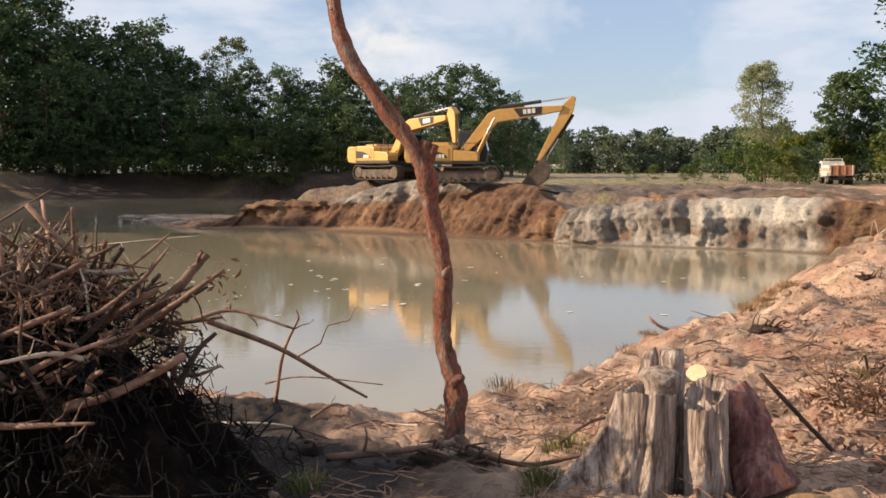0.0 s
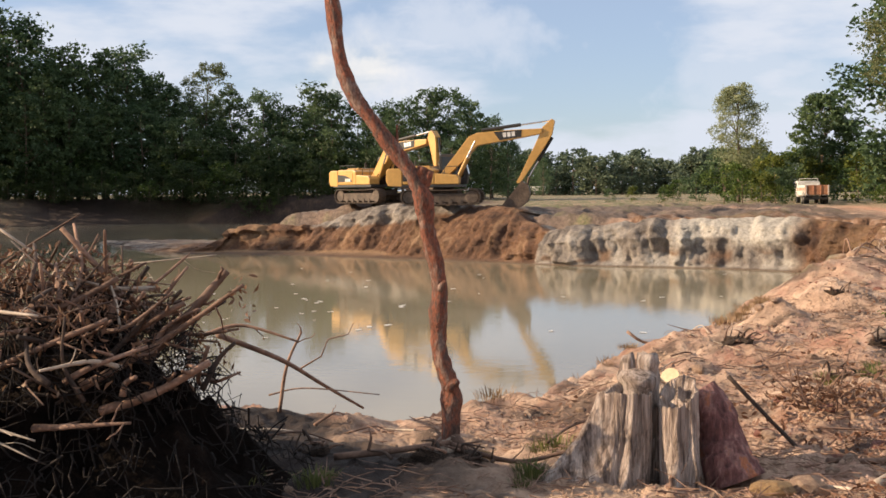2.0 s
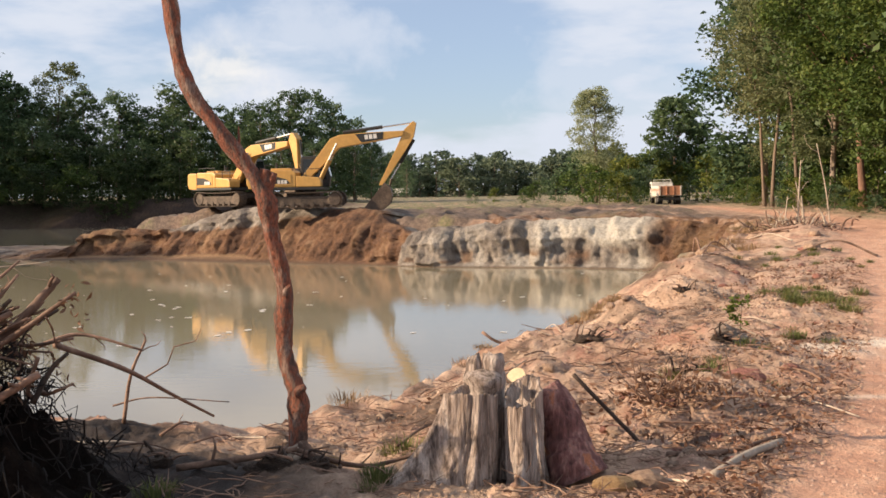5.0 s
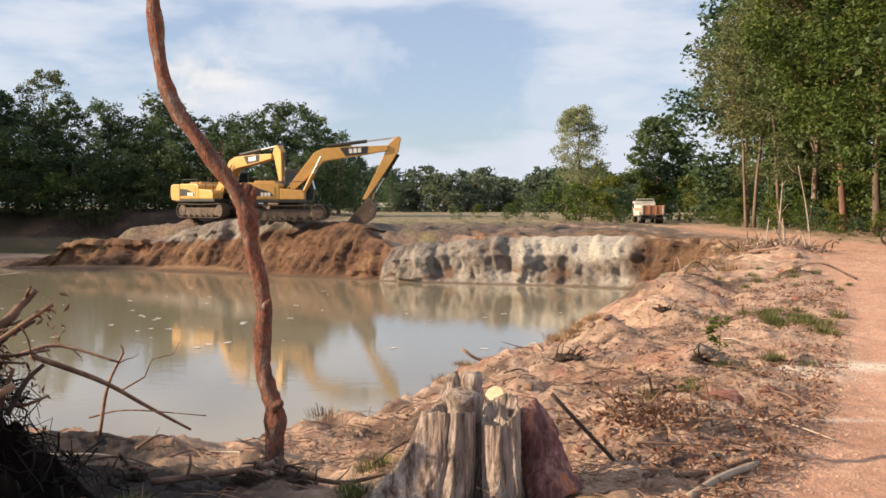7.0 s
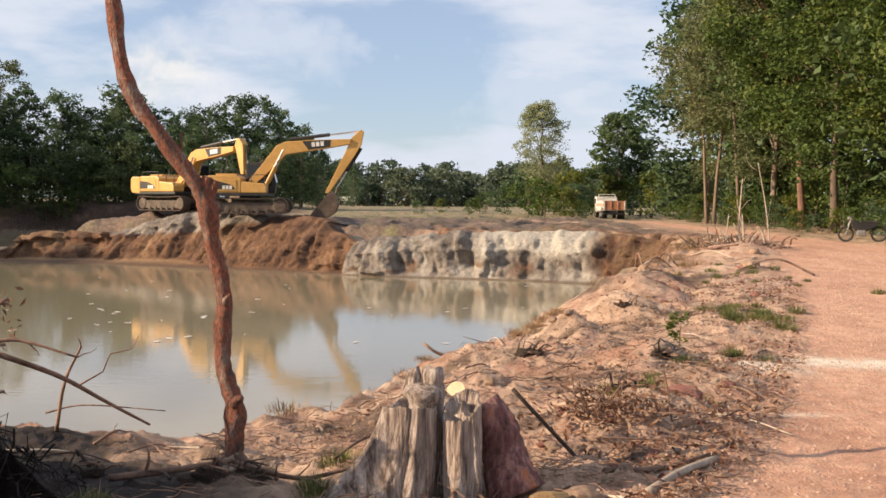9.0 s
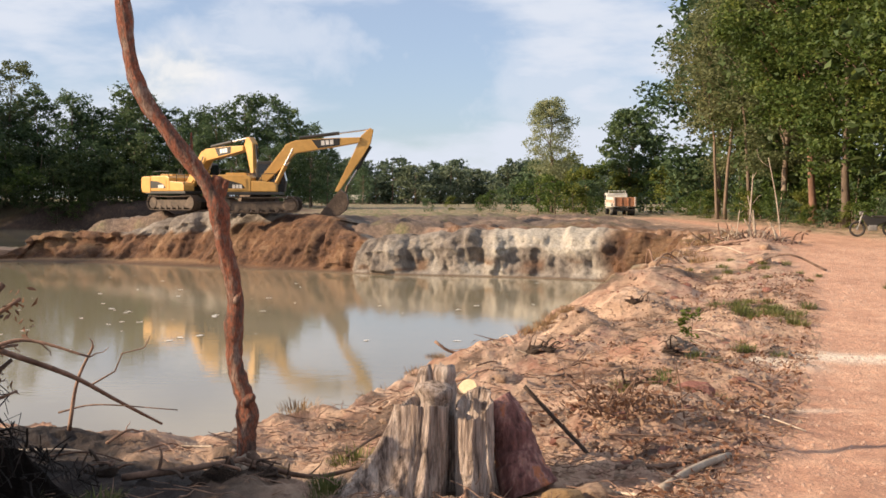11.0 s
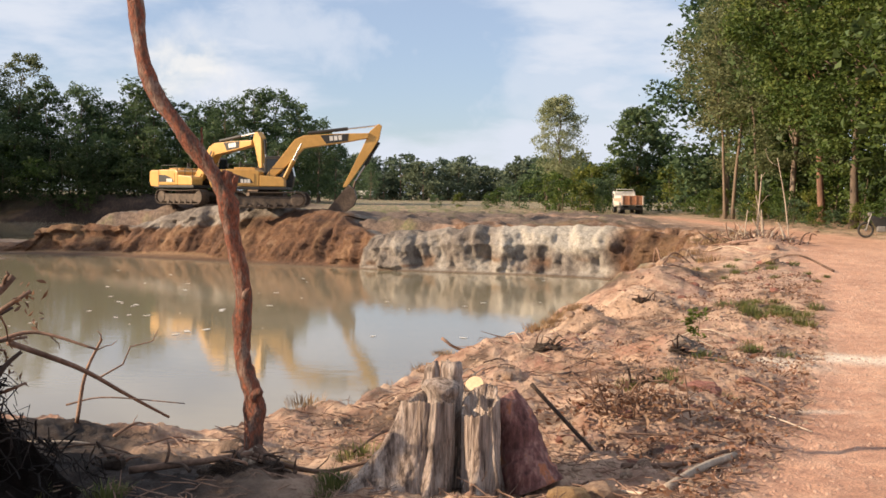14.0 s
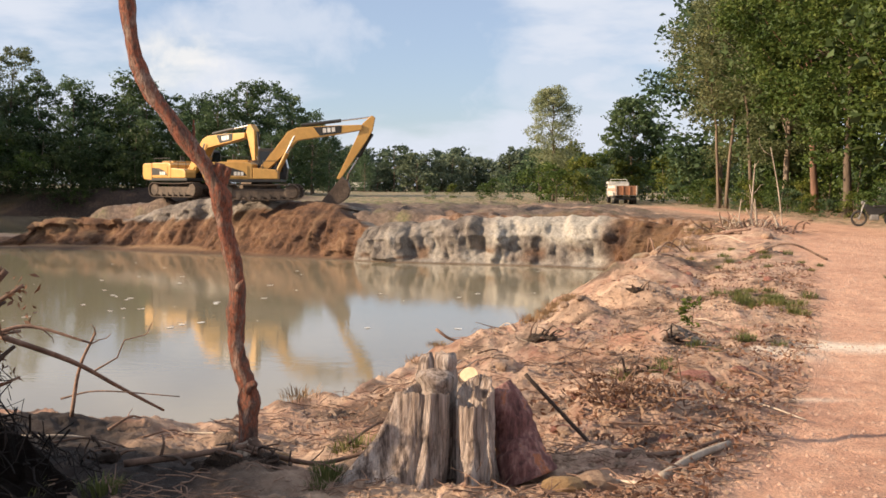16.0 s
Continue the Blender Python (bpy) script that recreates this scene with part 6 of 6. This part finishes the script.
    for k in range(len(arc) - 1):
        quad = [arc[k], arc[k + 1], inner[k + 1], inner[k]]
        lo = [bm.verts.new((x, -0.62, z)) for x, z in quad]
        hi = [bm.verts.new((x, 0.62, z)) for x, z in quad]
        for i in range(4):
            j = (i + 1) % 4
            bm.faces.new((lo[i], lo[j], hi[j], hi[i]))
    bmesh.ops.remove_doubles(bm, verts=bm.verts[:], dist=0.001)
    bmesh.ops.recalc_face_normals(bm, faces=bm.faces[:])
    turn = turn @ Matrix.Scale(1.18, 4)
    bm.transform(turn)
    bucket = part("bucket", bm, MAT["bucket_steel"], root, "worn muddy steel digging bucket")
    for y in (-0.64, 0.605):
        t = plate(arc, y, y + 0.035, 0.0)
        t.transform(turn)
        part("side_plate", t, MAT["bucket_steel"], bucket)
    for i in range(5):
        t = plate([(-0.33, -1.42), (-0.33, -1.33), (-0.62, -1.40)], -0.56 + i * 0.26, -0.48 + i * 0.26, 0.0)
        t.transform(turn)
        part("tooth", t, MAT["bucket_steel"], bucket)
    for y in (-0.2, 0.2):
        part("link", rod((b[0], y, b[1]), tuple(turn @ Vector((0.42, y, 0.02))), 0.05), MAT["bucket_steel"], root)
    return root


excavator("yellow tracked excavator with its arm stretched over the pit", Matrix.Translation((-10.35, 62.3, 0.72)) @ Matrix.Rotation(radians(2), 4, "Z"),
          (0.0, 1.65), (1.80, 3.78), (5.62, 4.16), (6.32, 4.76), (4.34, 1.25), 22)
excavator("yellow tracked excavator parked behind with its arm folded", Matrix.Translation((-15.8, 68.6, 0.80)) @ Matrix.Rotation(radians(-38), 4, "Z"),
          (0.1, 1.6), (1.7, 3.45), (5.2, 3.75), (5.55, 4.35), (5.95, 2.1), 10)


def wheel(parent, x, y, r, w):
    tyre = part("tyre", rod((x, y - w / 2, r), (x, y + w / 2, r), r, 24), MAT["rubber"], parent)
    part("rim", rod((x, y - w / 2 - 0.01, r), (x, y + w / 2 + 0.01, r), r * 0.55, 16), MAT["grey_steel"], tyre)


def truck(label, place, length, tail, side):
    """A tipper. x points ahead, y to its left."""
    root = thing("dump_truck", label, "truck", place)
    l = length
    part("chassis", block((l, 0.85, 0.22), (0, 0, 0.72), 0.03), MAT["black_paint"], root)
    for x in (-l * 0.36, -l * 0.20, l * 0.36):
        for y in (-0.92, 0.92):
            wheel(root, x, y, 0.46, 0.32 if x > 0 else 0.5)
    cab = part("cab", plate([(l / 2 - 1.5, 0.75), (l / 2, 0.75), (l / 2, 1.45), (l / 2 - 0.12, 2.28), (l / 2 - 0.3, 2.4), (l / 2 - 1.5, 2.4)], -1.1, 1.1, 0.06), MAT["white_paint"], root, "white cab")
    part("window", block((0.8, 0.02, 0.55), (l / 2 - 0.75, 1.11, 1.9), 0.01), MAT["cab_glass"], cab, "dark window")
    part("window", block((0.8, 0.02, 0.55), (l / 2 - 0.75, -1.11, 1.9), 0.01), MAT["cab_glass"], cab, "dark window")
    part("windscreen", block((0.02, 1.9, 0.62), (l / 2 - 0.05, 0, 1.88), 0.01, Matrix.Rotation(-0.14, 4, "Y")), MAT["cab_glass"], cab, "dark windscreen")
    x0, x1 = -l / 2, l / 2 - 1.65
    box = part("tipper_body", merge(block((x1 - x0, 2.3, 0.1), ((x0 + x1) / 2, 0, 0.98), 0.02), block((x1 - x0, 0.06, 0.95), ((x0 + x1) / 2, 1.14, 1.48), 0.015), block((x1 - x0, 0.06, 0.95), ((x0 + x1) / 2, -1.14, 1.48), 0.015),
                                    block((0.06, 2.22, 1.25), (x1, 0, 1.62), 0.015)), MAT[side], root)
    for i in range(6):
        x = x0 + 0.2 + (x1 - x0 - 0.4) * i / 5
        for y in (-1.2, 1.2):
            part("rib", block((0.08, 0.06, 0.95), (x, y, 1.48), 0.01), MAT[side], box)
    for y in (-1.173, 1.173):
        part("stripe", block(((x1 - x0) * 0.98, 0.012, 0.3), ((x0 + x1) / 2, y, 1.55), 0.0), MAT["orange_paint"] if tail != "white_paint" else MAT["white_paint"], box)
    gate = part("tailgate", block((0.06, 2.3, 0.95), (x0 - 0.03, 0, 1.48), 0.015), MAT[tail], root, "faded orange tailgate" if tail == "orange_paint" else "")
    for i in range(4):
        part("rib", block((0.06, 0.09, 0.95), (x0 - 0.08, -1.05 + i * 0.70, 1.48), 0.01), MAT["white_paint"] if i in (0, 3) else MAT[tail], gate)
    part("roof_rack", merge(rod((x1, -0.9, 2.2), (x1, -0.9, 2.62), 0.03), rod((x1, 0.9, 2.2), (x1, 0.9, 2.62), 0.03), rod((x1, -0.9, 2.62), (x1, 0.9, 2.62), 0.03)), MAT["white_paint"], root)
    part("bumper", block((0.1, 2.1, 0.2), (x0 - 0.1, 0, 0.62), 0.02), MAT["black_paint"], root)
    return root


truck("white dump truck with an orange tailgate on the dirt track", Matrix.Translation((15.35, 95.5, gz(15.35, 95.5) - 0.05)) @ Matrix.Rotation(radians(91), 4, "Z") @ Matrix.Scale(0.82, 4), 6.2, "orange_paint", "white_paint")
truck("white dump truck far off before the tree line", Matrix.Translation((-21.0, 246, gz(-21.0, 246) + 0.05)) @ Matrix.Rotation(radians(176), 4, "Z"), 6.8, "white_paint", "white_paint")


def motorbike(place):
    root = thing("motorbike", "parked dark motorbike with a pale side panel at the forest edge", "motorbike", place)
    for x in (-0.62, 0.62):
        bm = bmesh.new()
        ring = [(0.27 + 0.045 * math.cos(b), 0.045 * math.sin(b)) for b in np.linspace(0, 2 * math.pi, 8, endpoint=False)]
        rows = [[bm.verts.new((x + r * math.cos(a), t, 0.315 + r * math.sin(a))) for r, t in ring] for a in np.linspace(0, 2 * math.pi, 28, endpoint=False)]
        for i in range(28):
            for j in range(8):
                bm.faces.new((rows[i][j], rows[(i + 1) % 28][j], rows[(i + 1) % 28][(j + 1) % 8], rows[i][(j + 1) % 8]))
        bmesh.ops.recalc_face_normals(bm, faces=bm.faces[:])
        tyre = part("tyre", bm, MAT["rubber"], root)
        spokes = [rod((x, 0, 0.315), (x + 0.24 * math.cos(a), 0, 0.315 + 0.24 * math.sin(a)), 0.006, 5) for a in np.linspace(0, 2 * math.pi, 10, endpoint=False)]
        part("spokes", merge(*spokes, rod((x, -0.05, 0.315), (x, 0.05, 0.315), 0.05)), MAT["grey_steel"], tyre)
    part("body", plate([(-0.55, 0.62), (-0.1, 0.45), (0.25, 0.42), (0.45, 0.75), (0.35, 0.88), (0.0, 0.74), (-0.6, 0.76)], -0.11, 0.11, 0.03), MAT["black_paint"], root)
    part("side_panel", plate([(-0.35, 0.60), (0.2, 0.60), (0.32, 0.76), (-0.2, 0.70)], -0.135, -0.115, 0.0), MAT["white_paint"], root, "pale side panel")
    part("seat", block((0.68, 0.24, 0.09), (-0.25, 0, 0.80), 0.035), MAT["rubber"], root)
    part("engine", block((0.34, 0.26, 0.24), (0.05, 0, 0.36), 0.05), MAT["grey_steel"], root)
    part("fork", merge(rod((0.62, -0.07, 0.315), (0.42, -0.07, 0.95), 0.022), rod((0.62, 0.07, 0.315), (0.42, 0.07, 0.95), 0.022)), MAT["grey_steel"], root)
    part("handlebar", rod((0.38, -0.32, 1.0), (0.38, 0.32, 1.0), 0.016), MAT["black_paint"], root)
    part("headlight", block((0.12, 0.16, 0.15), (0.50, 0, 0.93), 0.05), MAT["grey_steel"], root)


motorbike(Matrix.Translation((16.9, 43.0, gz(16.9, 43.0))) @ Matrix.Rotation(radians(170), 4, "Z"))


# ---- small things farther off ----
def dead_heap():
    """Grubbed-out saplings and roots heaped at the end of the cut bank."""
    rng = np.random.RandomState(5)
    root = thing("brush_pile", "heap of uprooted dead saplings and roots on the bank", "brush pile", Matrix.Translation((10.3, 37.0, gz(10.3, 37.0))))
    for i in range(110):
        p = np.array([rng.normal(0, 0.75), rng.normal(0, 0.6), rng.uniform(-0.1, 0.25)])
        d = np.array([rng.normal(0, 0.8), rng.normal(0, 0.5), rng.uniform(0.0, 0.7)])
        d /= np.linalg.norm(d)
        ln = rng.uniform(0.3, 0.95)
        r = rng.uniform(0.012, 0.045)
        part("branch", branch_mesh("branch", [p, p + d * ln * 0.5 + rng.randn(3) * 0.06, p + d * ln], r, r * 0.4, "stick_pale" if i % 3 == 0 else "stick", n=7, sides=5, seed=i, twigs=1), None, root)
    for i, (x, y, dx, h, r) in enumerate(((0.05, 0.1, 0.12, 2.4, 0.04), (0.35, 0.3, -0.3, 1.7, 0.03), (-0.4, 0.0, 0.1, 1.2, 0.03), (1.6, 1.5, -0.5, 3.0, 0.03), (0.2, -0.2, -0.1, 1.2, 0.05))):
        part("sapling", branch_mesh("sapling", [(x, y, -0.1), (x + dx * 0.4, y, h * 0.5), (x + dx, y, h)], r, r * 0.4, "stick_pale", n=10, sides=6, seed=60 + i, twigs=3), None, root, "bare upright dead sapling")


def floating_bits():
    rng = np.random.RandomState(8)
    n = 80
    y = rng.uniform(22, 54, n)
    x = -22 + 27 * rng.rand(n) + (y - 40) * 0.12
    k = rng.rand(n) < 0.45
    x[k], y[k] = rng.normal(-12, 3.5, k.sum()), rng.normal(33, 3, k.sum())
    c = np.stack([x, y, np.full(n, WATER + 0.012)], -1)
    a, s = rng.rand(n) * 6.28, rng.uniform(0.04, 0.14, n)
    q = np.array([(-1, -0.5), (0.9, -0.6), (1.1, 0.4), (-0.8, 0.6)])
    v = np.stack([c + np.stack([s * (px * np.cos(a) - py * np.sin(a)), s * (px * np.sin(a) + py * np.cos(a)), 0.01 * px * s], -1) for px, py in q], 1).reshape(-1, 3)
    tagged(new("floating_debris", raw_mesh("floating_debris", v, np.arange(4 * n).reshape(-1, 4), mat=MAT["white_paint"])), "pale flakes of scum floating on the water", "debris", kind="stuff")


dead_heap()
floating_bits()
# small green shoots and a leafy sapling on the bank
shoot = make_tree("seedling", 121, 0.5, 0.16, 0.2, 12, 16, 0.05, "leaf_warm", "bark", 0.008, "small green seedling growing on the bank", "seedlings", top=0.6, gather=0.5)
shoot["category"] = "plant"
for i, (x, y, s) in enumerate(((2.5, 11.0, 0.85), (2.1, 8.6, 0.3))):
    stand(shoot, x, y, s, i * 1.0)
for i in range(26):
    x = rng_n.uniform(16.8, 18.6)
    y = rng_n.uniform(38, 62)
    s = rng_n.uniform(0.05, 0.14)
    ob = new("rock", stones[4 + i % 4])
    ob.matrix_world = Matrix.Translation((x, y, gz(x, y) + s * 0.15)) @ Matrix.Rotation(i, 4, "Z") @ Matrix.Scale(s, 4)
    tagged(ob, "pale stone on the verge below the forest", "rock", "loose rocks")


# dry grass, sticks and clods over the end of the cut bank
for i in range(90):
    y = rng_n.uniform(24, 46)
    x = float(np.interp(y, [23, 33, 44, 50], [4.2, 6.2, 8.6, 10.0])) + abs(rng_n.normal(0, 1.3))
    k = i % 3
    if k == 0:
        ob = tagged(new("dry_grass_tuft", straws[i % 3]), "dry straw-coloured grass tuft on the bank", "grass", "dry grass tufts")
        m = Matrix.Scale(rng_n.uniform(1.2, 2.6), 4)
    elif k == 1:
        ob = tagged(new("clod", stones[4 + i % 4]), "dry earth clod lying on the bank", "clod", "earth clods")
        m = Matrix.Scale(rng_n.uniform(0.12, 0.34), 4)
    else:
        a = rng_n.rand() * 3.14
        ln = rng_n.uniform(0.6, 1.8)
        dx, dy = math.cos(a) * ln / 2, math.sin(a) * ln / 2
        loose_branch(on_ground([(x - dx, y - dy, 0.03), (x, y, rng_n.uniform(0.08, 0.3)), (x + dx, y + dy, 0.05)]), 0.03, 0.012, "stick_pale" if i % 4 == 0 else "stick", "dead branch lying on the end of the bank", "fallen branches", 700 + i, 2)
        continue
    ob.matrix_world = Matrix.Translation((x, y, gz(x, y))) @ Matrix.Rotation(i * 1.3, 4, "Z") @ m
